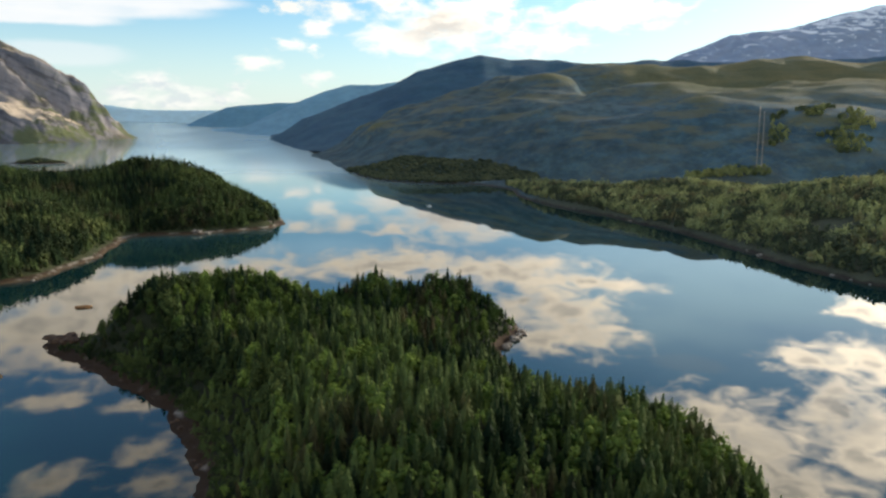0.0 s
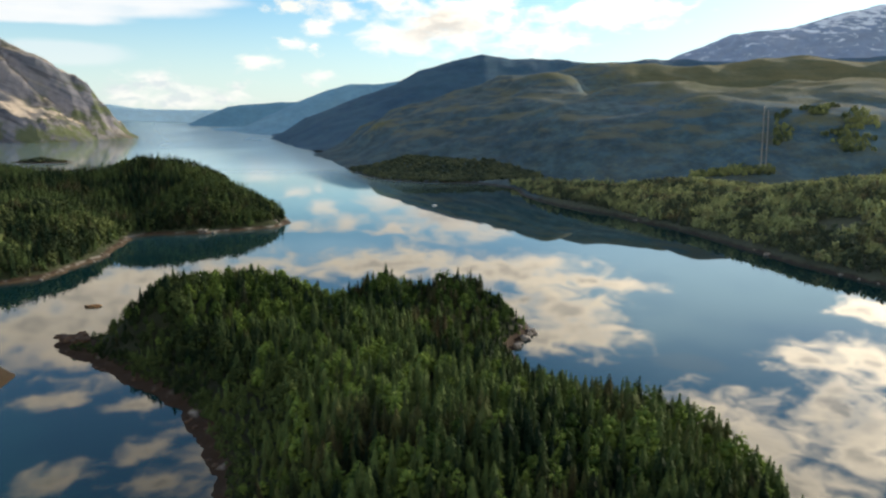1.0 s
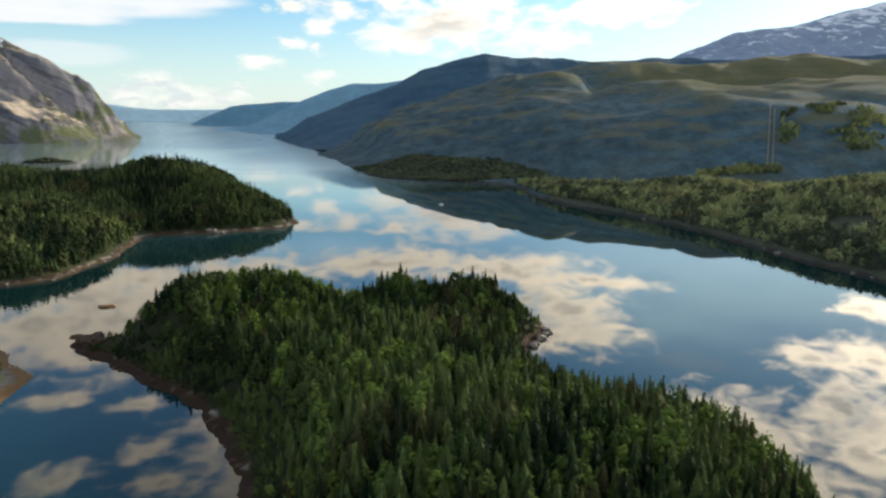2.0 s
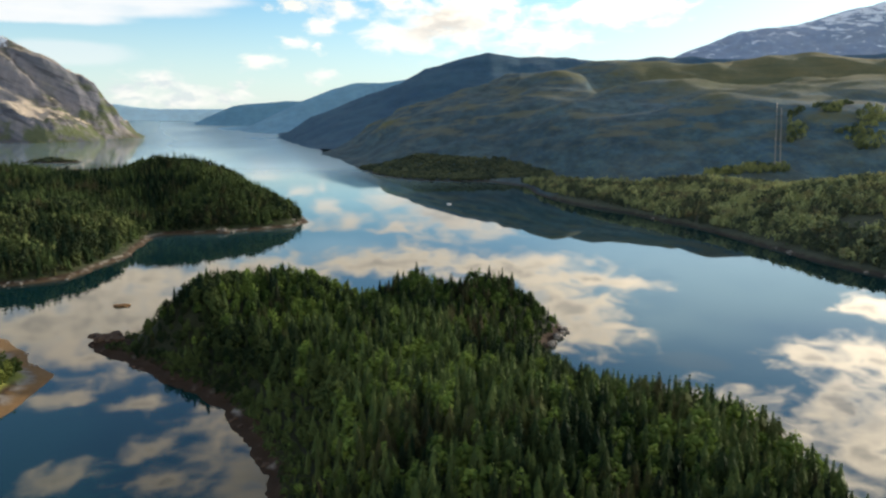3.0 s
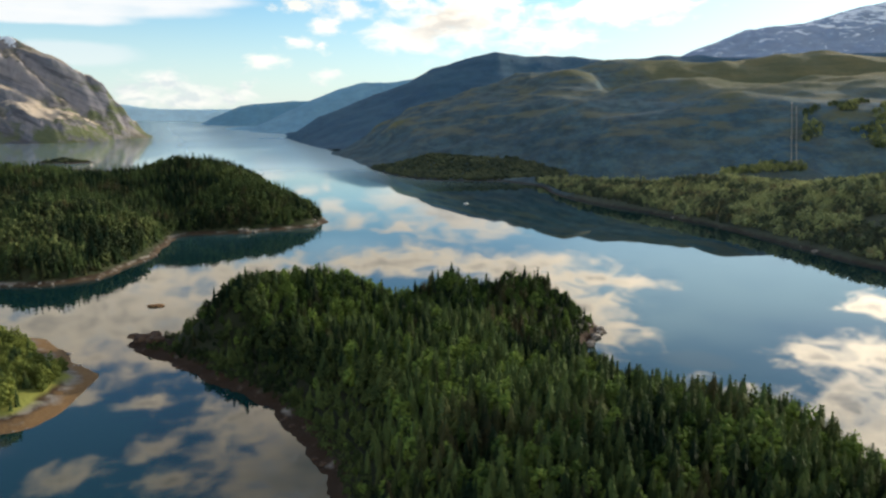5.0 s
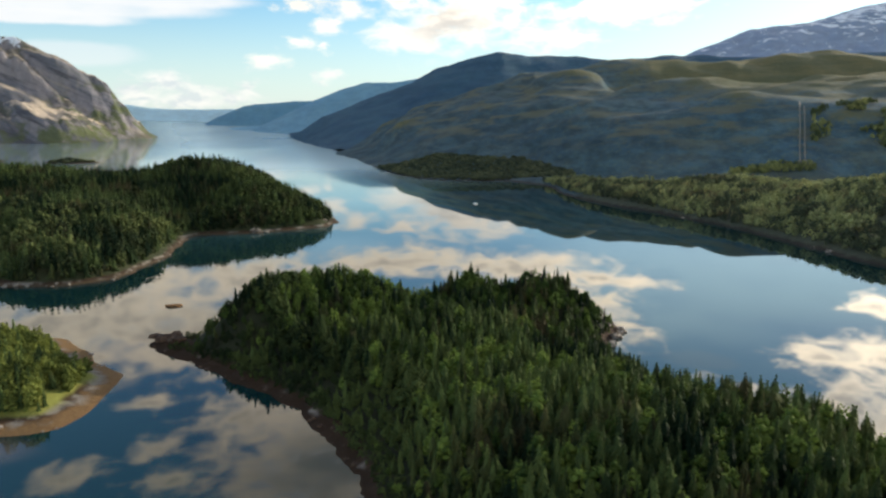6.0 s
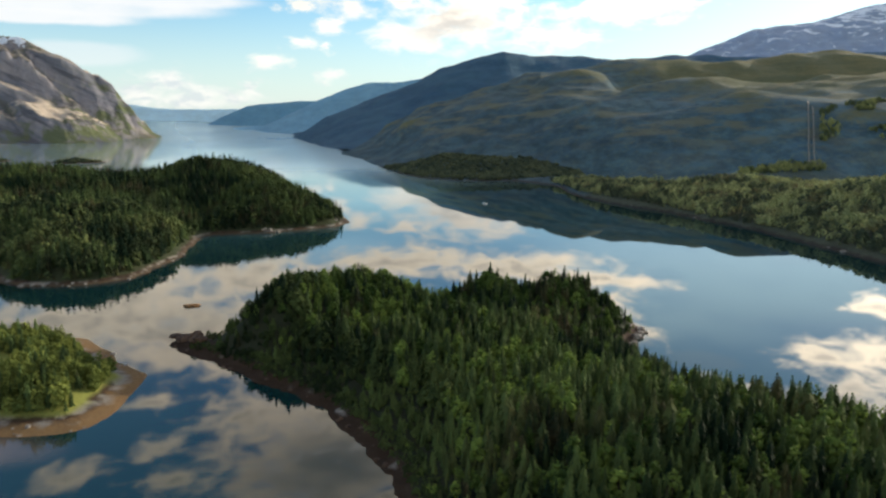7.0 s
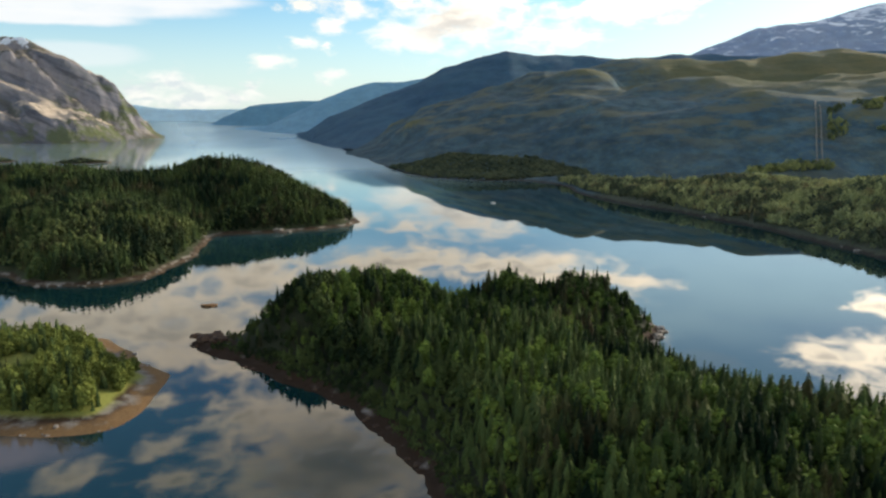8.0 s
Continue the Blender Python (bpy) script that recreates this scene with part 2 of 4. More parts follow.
def shore_material(name, floor_a, floor_b, weed_a=(0.020, 0.012, 0.007), weed_b=(0.058, 0.030, 0.015), pale=0.66, green=1.7):
    """Forest floor above, bleached rock at the shore, brown weed at the tide line."""
    m, k, shade, where = material(name, 0.95, 0.5, 0.5)
    sep = k.node("ShaderNodeSeparateXYZ")
    k.put(sep.inputs[0], where)
    patch = k.noise(where, 0.09, 5.0, 0.6)
    grain = k.noise(where, 0.9, 4.0, 0.7)
    z = k.math("MULTIPLY_ADD", k.math("SUBTRACT", patch, 0.5), 2.2, sep.outputs[2])
    floor = k.mix(grain, floor_a, floor_b)
    rock = k.mix(k.ramp(patch, pale - 0.08, pale + 0.08), k.mix(grain, (0.020, 0.012, 0.007), (0.058, 0.033, 0.017)), k.mix(grain, (0.13, 0.115, 0.10), (0.30, 0.27, 0.23)))
    weed = k.mix(grain, weed_a, weed_b)
    col = k.mix(k.ramp(z, 0.7, 1.5), weed, rock)
    col = k.mix(k.ramp(z, green, green + 1.3), col, floor)
    k.put(shade.inputs["Base Color"], col)
    return m


def hill_material(name, tints, rock, rock_from=0.55, scale=0.012, heath=None, relief=(5.0, 0.05)):
    """Birch hillside, with bare rock where it is steep, heath above the tree line, and heath colour painted on knolls
    for their sunlit tops.
    """
    m, k, shade, where = material(name, 0.95, *relief)
    big = k.noise(where, scale, 5.0, 0.62)
    small = k.noise(where, scale * 9, 5.0, 0.7)
    col = k.mix(k.ramp(big, 0.35, 0.65), tints[0], tints[1])
    col = k.mix(k.ramp(small, 0.45, 0.75, 0.0, 0.7), col, tints[2])
    stand = k.ramp(k.noise(k.vmath("MULTIPLY", where, (1, 0.6, 1.8)), scale * 2.6, 6.0, 0.68), 0.36, 0.64, *((0.68, 1.2) if heath else (0.92, 1.08)))
    col = k.mix(1.0, col, k.combine(stand, stand, stand), "MULTIPLY")
    sep = k.node("ShaderNodeSeparateXYZ")
    k.put(sep.inputs[0], where)
    if heath:
        line, colours = heath
        z = k.math("MULTIPLY_ADD", k.math("SUBTRACT", k.noise(where, scale * 0.7, 6.0, 0.65), 0.5), 110.0, sep.outputs[2])
        knoll = k.node("ShaderNodeAttribute", attribute_name="tone").outputs["Fac"]
        # western flank of the fell darkened in colour, standing for its shade
        west_shade = k.ramp(k.math("MULTIPLY_ADD", k.math("SUBTRACT", big, 0.5), 500.0, sep.outputs[0]), 100.0, 560.0, 0.80, 1.06)
        col = k.mix(1.0, col, k.combine(west_shade, west_shade, west_shade), "MULTIPLY")
        band = k.noise(k.vmath("MULTIPLY", where, (0.35, 0.5, 2.2)), 0.022, 5.0, 0.6)
        col = k.mix(k.math("MULTIPLY", k.ramp(band, 0.48, 0.62, 0.0, 0.75), k.ramp(sep.outputs[2], 40.0, 90.0, 0.25, 1.0)), col, (0.135, 0.132, 0.082))
        plateau = k.ramp(k.math("MULTIPLY_ADD", k.math("SUBTRACT", big, 0.5), 260.0, sep.outputs[0]), 400.0, 540.0, 0.12, 1.0)
        # the knoll mask paints convex tops olive, as the sun lights them
        open_land = k.math("MAXIMUM", k.math("MULTIPLY", k.ramp(z, line - 40, line + 40), plateau), k.ramp(k.math("MULTIPLY_ADD", k.math("SUBTRACT", small, 0.5), 0.5, knoll), 0.68, 1.0))
        heather = k.mix(k.ramp(band, 0.35, 0.65), k.mix(small, *colours), k.mix(small, (0.060, 0.078, 0.040), (0.125, 0.124, 0.062)))
        col = k.mix(open_land, col, heather)
    nrm = k.node("ShaderNodeSeparateXYZ")
    k.put(nrm.inputs[0], k.node("ShaderNodeNewGeometry").outputs["Normal"])
    steep = k.math("ADD", k.math("SUBTRACT", 1.0, nrm.outputs[2]), k.math("MULTIPLY", k.math("SUBTRACT", small, 0.5), 0.5))
    streak = k.noise(k.vmath("MULTIPLY", where, (1, 1, 0.25)), scale * 4, 6.0, 0.7)
    stone = k.mix(streak, tuple(0.45 * c for c in rock), tuple(min(1.25 * c, 0.6) for c in rock))
    col = k.mix(k.ramp(steep, rock_from - 0.12, rock_from + 0.12), col, stone)
    if heath:
        woods_floor = k.mix(small, (0.04, 0.05, 0.04), (0.10, 0.11, 0.065))
        col = k.mix(k.ramp(k.math("MULTIPLY_ADD", big, 160.0, sep.outputs[1]), 960.0, 1060.0), woods_floor, col)
        tide = k.mix(small, (0.016, 0.013, 0.010), (0.055, 0.043, 0.032))
        col = k.mix(k.math("MAXIMUM", k.ramp(k.math("MULTIPLY_ADD", small, 4.0, sep.outputs[2]), 2.6, 4.4), k.ramp(sep.outputs[1], 1250.0, 1700.0)), tide, col)
    k.put(shade.inputs["Base Color"], col)
    return m, k, shade, where, col


def leaf_material(name, dark, light, joined, stand=None, glow=0.35):
    m, k, shade, where = material(name, 0.75)
    if joined:
        tone = k.node("ShaderNodeAttribute", attribute_name="tone").outputs["Fac"]
    else:
        tone = k.node("ShaderNodeObjectInfo").outputs["Random"]
    grain = k.noise(where, 1.3, 3.0, 0.7)
    col = k.mix(k.math("MULTIPLY_ADD", grain, 0.5, k.math("MULTIPLY_ADD", tone, 1.25, -0.45)), dark, light)
    if stand:
        col = k.mix(k.ramp(k.noise(where, 0.035, 3.0, 0.6), 0.52, 0.68, 0.0, 0.55), col, stand)
    k.put(shade.inputs["Base Color"], col)
    shade.inputs["Specular IOR Level"].default_value = 0.05
    thin = k.node("ShaderNodeBsdfTranslucent")
    k.put(thin.inputs[0], col)
    both = k.node("ShaderNodeMixShader")
    both.inputs[0].default_value = glow
    k.put(both.inputs[1], shade.outputs[0]), k.put(both.inputs[2], thin.outputs[0])
    k.put(m.node_tree.nodes["Material Output"].inputs[0], both.outputs[0])
    return m


SPRUCE_DARK, SPRUCE_LIGHT = (0.011, 0.024, 0.012), (0.104, 0.145, 0.046)
BIRCH_DARK, BIRCH_LIGHT = (0.045, 0.080, 0.020), (0.195, 0.270, 0.060)
RUST = (0.085, 0.062, 0.030)          # cone-laden, browned spruces
MAT = {
    "water": water_material(),
    "shore": shore_material("wooded_shore", (0.012, 0.015, 0.008), (0.035, 0.042, 0.018), (0.012, 0.006, 0.003), (0.042, 0.022, 0.009)),
    "meadow": shore_material("grassy_shore", (0.13, 0.15, 0.028), (0.27, 0.27, 0.065), (0.09, 0.052, 0.022), (0.26, 0.155, 0.065), 0.50, 1.35),
    "far_shore": shore_material("rocky_wooded_shore", (0.018, 0.022, 0.010), (0.05, 0.06, 0.022), (0.032, 0.022, 0.014), (0.105, 0.068, 0.036), 0.55),
    "spruce": leaf_material("spruce_needles", SPRUCE_DARK, SPRUCE_LIGHT, False, RUST, 0.25),
    "spruces": leaf_material("spruce_needles_far", SPRUCE_DARK, SPRUCE_LIGHT, True, RUST, 0.25),
    "birch": leaf_material("birch_leaves", BIRCH_DARK, BIRCH_LIGHT, False),
    "birches": leaf_material("birch_leaves_far", BIRCH_DARK, BIRCH_LIGHT, True),
}
MAT["dull_birches"] = leaf_material("dull_birch_leaves", (0.040, 0.056, 0.026), (0.150, 0.180, 0.066), True)
# leaves darkened in colour, for trees and shrubs that stand in shade
MAT["shade_leaves"] = leaf_material("shade_toned_leaves", (0.018, 0.030, 0.013), (0.085, 0.115, 0.036), True, None, 0.2)
MAT["young_birches"] = leaf_material("young_birch_leaves", (0.065, 0.090, 0.022), (0.235, 0.270, 0.068), True)
MAT["pale_birches"] = leaf_material("pale_birch_leaves", (0.095, 0.120, 0.050), (0.42, 0.43, 0.165), True)
MAT["heathy_scrub"] = leaf_material("heathy_birch_scrub", (0.050, 0.066, 0.040), (0.105, 0.120, 0.062), True)
# lightened in colour to carry haze and sunlight along the mainland shore
MAT["mixed"] = leaf_material("mixed_wood_leaves", (0.074, 0.097, 0.060), (0.42, 0.44, 0.195), True, (0.26, 0.19, 0.10))
bark, kb, sb, wb = material("bark", 0.9, 0.03, 6.0)
kb.put(sb.inputs["Base Color"], kb.mix(kb.noise(wb, 5.0), (0.05, 0.035, 0.025), (0.13, 0.10, 0.08)))
MAT["bark"] = bark
stone, kb, sb, wb = material("shore_rock", 0.85, 0.15, 1.2)
kb.put(sb.inputs["Base Color"], kb.mix(kb.ramp(kb.noise(wb, 0.8, 6.0, 0.7), 0.35, 0.7), (0.10, 0.08, 0.06), (0.42, 0.38, 0.33)))
MAT["rock"] = stone
weedy, kb, sb, wb = material("weedy_rock", 0.85, 0.15, 1.2)
kb.put(sb.inputs["Base Color"], kb.mix(kb.ramp(kb.noise(wb, 0.8, 6.0, 0.7), 0.35, 0.7), (0.10, 0.050, 0.020), (0.34, 0.19, 0.08)))
MAT["weedy"] = weedy
gloomy, kb, sb, wb = material("dark_shore_rock", 0.85, 0.15, 1.2)
kb.put(sb.inputs["Base Color"], kb.mix(kb.ramp(kb.noise(wb, 0.8, 6.0, 0.7), 0.35, 0.7), (0.034, 0.020, 0.012), (0.115, 0.072, 0.045)))
MAT["dark_rock"] = gloomy
# HILL has the blue haze of distance put into the hillside's colours
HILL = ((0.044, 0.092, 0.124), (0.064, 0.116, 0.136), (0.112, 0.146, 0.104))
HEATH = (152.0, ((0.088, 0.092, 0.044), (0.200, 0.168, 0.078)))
MAT["hill"] = hill_material("hazy_birch_hillside", HILL, (0.16, 0.165, 0.16), 0.85, 0.012, HEATH, (2.2, 0.11))[0]
# the far ridges have distance haze painted into their base colours
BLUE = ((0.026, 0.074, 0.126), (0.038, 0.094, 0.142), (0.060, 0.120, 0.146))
MAT["ridge"] = hill_material("hazy_wooded_ridge", BLUE, (0.2, 0.25, 0.3), 0.7, 0.006)[0]
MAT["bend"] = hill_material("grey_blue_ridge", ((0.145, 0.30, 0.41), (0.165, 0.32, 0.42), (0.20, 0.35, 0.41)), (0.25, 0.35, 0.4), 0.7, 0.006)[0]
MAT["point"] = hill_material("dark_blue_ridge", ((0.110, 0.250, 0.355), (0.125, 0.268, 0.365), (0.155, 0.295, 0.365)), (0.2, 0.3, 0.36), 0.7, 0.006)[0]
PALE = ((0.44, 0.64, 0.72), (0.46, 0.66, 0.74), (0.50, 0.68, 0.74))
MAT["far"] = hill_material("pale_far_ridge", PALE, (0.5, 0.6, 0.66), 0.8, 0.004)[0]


def granite_material():
    """Slanting slabs of grey granite with brown heath on the ledges and old snow on top."""
    m, k, shade, where, col = hill_material("granite_mountain", ((0.075, 0.08, 0.05), (0.11, 0.10, 0.07), (0.17, 0.145, 0.11)), (0.30, 0.275, 0.285), 0.33, 0.009, None, (10.0, 0.045))
    sep = k.node("ShaderNodeSeparateXYZ")
    k.put(sep.inputs[0], where)
    across = k.math("ADD", k.math("MULTIPLY", sep.outputs[2], 0.88), k.math("MULTIPLY", sep.outputs[0], 0.47))
    alongside = k.math("SUBTRACT", k.math("MULTIPLY", sep.outputs[0], 0.12), k.math("MULTIPLY", sep.outputs[1], 0.15))
    slab = k.noise(k.combine(across, alongside, 0.0), 0.0085, 7.0, 0.6)
    gully = k.noise(k.combine(across, k.math("MULTIPLY", alongside, 1.6), 3.0), 0.024, 6.0, 0.65, distortion=0.4)
    col = k.mix(k.ramp(slab, 0.42, 0.54), k.mix(k.ramp(slab, 0.28, 0.5), (0.095, 0.095, 0.065), (0.15, 0.155, 0.19)), col)
    col = k.mix(k.ramp(gully, 0.50, 0.64, 0.0, 0.8), col, (0.070, 0.072, 0.085))
    col = k.mix(k.ramp(gully, 0.46, 0.34, 0.0, 0.55), col, (0.32, 0.28, 0.24))
    # grass and birch scrub on the lower ledges
    green = k.math("MULTIPLY", k.ramp(k.noise(where, 0.013, 5.0, 0.62), 0.46, 0.60), k.math("MAXIMUM", k.ramp(sep.outputs[2], 180.0, 60.0, 0.0, 0.8), k.math("MULTIPLY", k.ramp(sep.outputs[0], -1850.0, -1700.0), k.ramp(sep.outputs[2], 330.0, 200.0))))
    col = k.mix(k.math("MULTIPLY", green, 0.85), col, (0.095, 0.115, 0.042))
    col = k.mix(k.ramp(slab, 0.58, 0.66, 0.0, 0.8), col, (0.40, 0.32, 0.25))
    # bare rock benches that face up, painted pale as if sunlit
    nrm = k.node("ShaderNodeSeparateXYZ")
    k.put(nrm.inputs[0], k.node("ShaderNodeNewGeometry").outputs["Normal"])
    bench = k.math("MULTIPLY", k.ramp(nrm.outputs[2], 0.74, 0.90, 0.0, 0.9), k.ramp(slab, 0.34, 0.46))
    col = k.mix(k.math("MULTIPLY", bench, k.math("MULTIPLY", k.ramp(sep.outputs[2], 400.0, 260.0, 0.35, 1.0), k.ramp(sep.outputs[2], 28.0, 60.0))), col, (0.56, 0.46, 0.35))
    high = k.ramp(sep.outputs[2], 360.0, 480.0, -0.2, 0.13)
    col = k.mix(k.ramp(k.math("ADD", k.noise(where, 0.024, 5.0, 0.62), high), 0.60, 0.64), col, (0.75, 0.78, 0.82))
    k.put(shade.inputs["Base Color"], col)
    return m


MAT["cliff"] = granite_material()


def snow_material():
    # rock colours lightened and blued for the haze of distance
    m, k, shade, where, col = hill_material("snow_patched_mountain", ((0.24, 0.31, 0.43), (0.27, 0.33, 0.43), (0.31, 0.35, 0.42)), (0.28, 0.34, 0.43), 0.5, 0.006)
    sep = k.node("ShaderNodeSeparateXYZ")
    k.put(sep.inputs[0], where)
    streaks = k.noise(k.vmath("MULTIPLY", where, (0.7, 0.3, 2.2)), 0.018, 6.0, 0.65, distortion=0.8)
    high = k.ramp(sep.outputs[2], 520.0, 820.0, -0.13, 0.055)
    k.put(shade.inputs["Base Color"], k.mix(k.ramp(k.math("ADD", streaks, high), 0.455, 0.505), col, (0.78, 0.82, 0.87)))
    return m


MAT["snow"] = snow_material()


# ---- building blocks ----
def part(name, verts, faces, mat, parent=None, label="", smooth=False, tone=None):
    """One mesh object, under its thing where a parent is given."""
    me = bpy.data.meshes.new(name)
    v = np.asarray(verts, dtype=np.float32).reshape(-1, 3)
    f = [np.asarray(face, dtype=np.int32) for face in faces] if isinstance(faces, list) else np.asarray(faces, dtype=np.int32)
    if isinstance(f, list):
        me.from_pydata(v.tolist(), [], [face.tolist() for face in f])
    else:
        n, c = f.shape
        me.vertices.add(len(v)), me.loops.add(n * c), me.polygons.add(n)
        me.vertices.foreach_set("co", v.ravel())
        me.loops.foreach_set("vertex_index", f.ravel())
        me.polygons.foreach_set("loop_start", np.arange(0, n * c, c, dtype=np.int32))
    if tone is not None:
        me.attributes.new("tone", "FLOAT", "POINT").data.foreach_set("value", np.asarray(tone, dtype=np.float32))
    me.polygons.foreach_set("use_smooth", [smooth] * len(me.polygons))
    me.materials.append(mat)
    me.update(calc_edges=True)
    me.validate()
    ob = new(name, me)
    if parent:
        ob.parent = parent
    if label:
        ob["label"] = label
    return ob


def water_level(x, y):
    """The fjord is flat near by; its far reaches are drawn together and lifted towards the horizon."""
    d = np.hypot(x, y)
    return 74.0 * np.clip((d - 2600.0) / 2250.0, 0, 1.6) ** 2


def curve(points, steps=6):
    """A closed, smooth outline through plan points (Catmull-Rom)."""
    p = np.array(points, dtype=float)
    a, b, c, d = np.roll(p, 1, 0), p, np.roll(p, -1, 0), np.roll(p, -2, 0)
    out = []
    for t in np.linspace(0, 1, steps, endpoint=False):
        out.append(0.5 * (2 * b + (c - a) * t + (2 * a - 5 * b + 4 * c - d) * t * t + (3 * b - a - 3 * c + d) * t ** 3))
    return np.stack(out, 1).reshape(-1, 2)


def inside(outline, x, y):
    """Signed distance to a closed outline, positive inside."""
    best = np.full(x.shape, 1e18)
    odd = np.zeros(x.shape, dtype=bool)
    for (x0, y0), (x1, y1) in zip(outline, np.roll(outline, -1, 0)):
        dx, dy = x1 - x0, y1 - y0
        t = np.clip(((x - x0) * dx + (y - y0) * dy) / (dx * dx + dy * dy + 1e-9), 0, 1)
        best = np.minimum(best, (x - x0 - t * dx) ** 2 + (y - y0 - t * dy) ** 2)
        if y0 != y1:
            odd ^= ((y0 > y) != (y1 > y)) & (x < x0 + (y - y0) / (y1 - y0) * dx)
    return np.sqrt(best) * np.where(odd, 1, -1)


def lattice(ix, iy, seed):
    h = (ix * 374761393 + iy * 668265263 + seed * 1274126177) & 0x7FFFFFFF
    h = ((h ^ (h >> 13)) * 1274126177) & 0x7FFFFFFF
    return ((h ^ (h >> 16)) & 0xFFFF) / 65535.0


def rough(x, y, size, seed=0, octaves=5, gain=0.5, ridged=False):
    """Fractal noise about zero, within about one either way."""
    total, amp, norm = np.zeros(np.shape(x)), 1.0, 0.0
    for o in range(octaves):
        u, v = x / size + 17.3 * o, y / size - 9.1 * o
        i, j = np.floor(u).astype(np.int64), np.floor(v).astype(np.int64)
        s, t = u - i, v - j
        s, t = s * s * (3 - 2 * s), t * t * (3 - 2 * t)
        n = (lattice(i, j, seed + o) * (1 - s) + lattice(i + 1, j, seed + o) * s) * (1 - t) + (lattice(i, j + 1, seed + o) * (1 - s) + lattice(i + 1, j + 1, seed + o) * s) * t
        n = 2 * n - 1
        total += amp * (1 - 2 * np.abs(n) if ridged else n)
        norm += amp
        amp, size = amp * gain, size / 2
    return total / norm


def crest(points, x, y, width, power=1.6):
    """Height of a ridge that runs through (x, y, z) points and falls off to both sides."""
    best, height = np.full(np.shape(x), 1e18), np.zeros(np.shape(x))
    for (x0, y0, z0), (x1, y1, z1) in zip(points, points[1:]):
        dx, dy = x1 - x0, y1 - y0
        t = np.clip(((x - x0) * dx + (y - y0) * dy) / (dx * dx + dy * dy), 0, 1)
        d = (x - x0 - t * dx) ** 2 + (y - y0 - t * dy) ** 2
        height = np.where(d < best, z0 + t * (z1 - z0), height)
        best = np.minimum(best, d)
    return height * np.exp(-(np.sqrt(best) / width) ** power)


def smoothed(z, reach):
    """A running mean over the grid, both ways."""
    for axis in (0, 1):
        pad = [(reach + 1, reach) if a == axis else (0, 0) for a in (0, 1)]
        c = np.cumsum(np.pad(z, pad, mode="edge"), axis)
        n = z.shape[axis]
        z = (np.take(c, np.arange(2 * reach + 1, 2 * reach + 1 + n), axis) - np.take(c, np.arange(n), axis)) / (2 * reach + 1)
    return z


def sheet(name, xs, ys, height, mat, drop=-6.0, knolls=0):
    """A height field over a grid of plan lines; what lies well under water is left out."""
    x, y = np.meshgrid(xs, ys)
    z = height(x, y)
    n, m = x.shape
    i = np.arange(n * m).reshape(n, m)
    f = np.stack([i[:-1, :-1], i[:-1, 1:], i[1:, 1:], i[1:, :-1]], -1).reshape(-1, 4)
    keep = (z.ravel()[f] > (drop + water_level(x, y)).ravel()[f]).any(1)
    f = f[keep]
    used, back = np.unique(f, return_inverse=True)
    v = np.stack([x, y, z], -1).reshape(-1, 3)[used]
    tone = None
    if knolls:
        tone = np.clip(0.5 + (z - smoothed(z, knolls)) / 26.0, 0, 1).ravel()[used]
    return part(name, v, back.reshape(f.shape), mat, smooth=True, tone=tone)


def graded(a, b, first, last):
    """Plan lines from a to b whose spacing grows evenly."""
    out, v = [a], a
    while v < b:
        v += first + (last - first) * (v - a) / (b - a)
        out.append(v)
    return np.array(out)


# ---- the water ----
def build_water():
    rings = np.concatenate([[0.0], np.geomspace(40, 7500, 70)])
    turns = np.linspace(0, 2 * math.pi, 145)[:-1]
    r, a = np.meshgrid(rings[1:], turns, indexing="ij")
    x, y = r * np.sin(a), r * np.cos(a)
    v = np.concatenate([[[0, 0, 0]], np.stack([x, y, water_level(x, y)], -1).reshape(-1, 3)])
    n, m = r.shape
    i = 1 + np.arange(n * m).reshape(n, m)
    quads = np.stack([i[:-1], np.roll(i[:-1], -1, 1), np.roll(i[1:], -1, 1), i[1:]], -1).reshape(-1, 4)
    fan = [[0, i[0, (j + 1) % m], i[0, j]] for j in range(m)]
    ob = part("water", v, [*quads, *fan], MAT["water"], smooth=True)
    return tagged(ob, "calm blue fjord water mirroring sky and clouds", "water", kind="structure")


build_water()

# ---- the land ----
MAIN = curve([(-189, 309), (-167, 289), (-147, 277), (-136, 263), (-120, 254), (-108, 242), (-96, 224), (-84, 206), (-75, 190),
              (-71, 177), (-62, 150), (-54, 118), (-46, 85), (0, 62), (66, 70), (95, 110), (93, 150), (90, 180), (85, 204), (72, 224),
              (52, 242), (36, 266), (29, 292), (31, 312), (39, 334), (34, 354), (8, 373), (-45, 387), (-100, 386), (-142, 376), (-160, 350), (-166, 330), (-188, 321)])
LEFT = curve([(-374, 454), (-343, 430), (-322, 425), (-288, 430), (-272, 449), (-264, 500), (-267, 521), (-278, 588), (-278, 620), (-235, 630),
              (-220, 638), (-180, 664), (-164, 703), (-185, 765), (-250, 860), (-350, 930), (-520, 955), (-700, 920), (-770, 800), (-715, 660), (-590, 555), (-460, 490)])
SMALL = curve([(-217, 214), (-201, 213), (-189, 216), (-180, 223), (-178, 242), (-180, 265), (-183, 274), (-191, 282), (-201, 289), (-212, 302),
               (-222, 312), (-235, 322), (-258, 326), (-288, 318), (-318, 292), (-328, 258), (-306, 226), (-268, 215)])
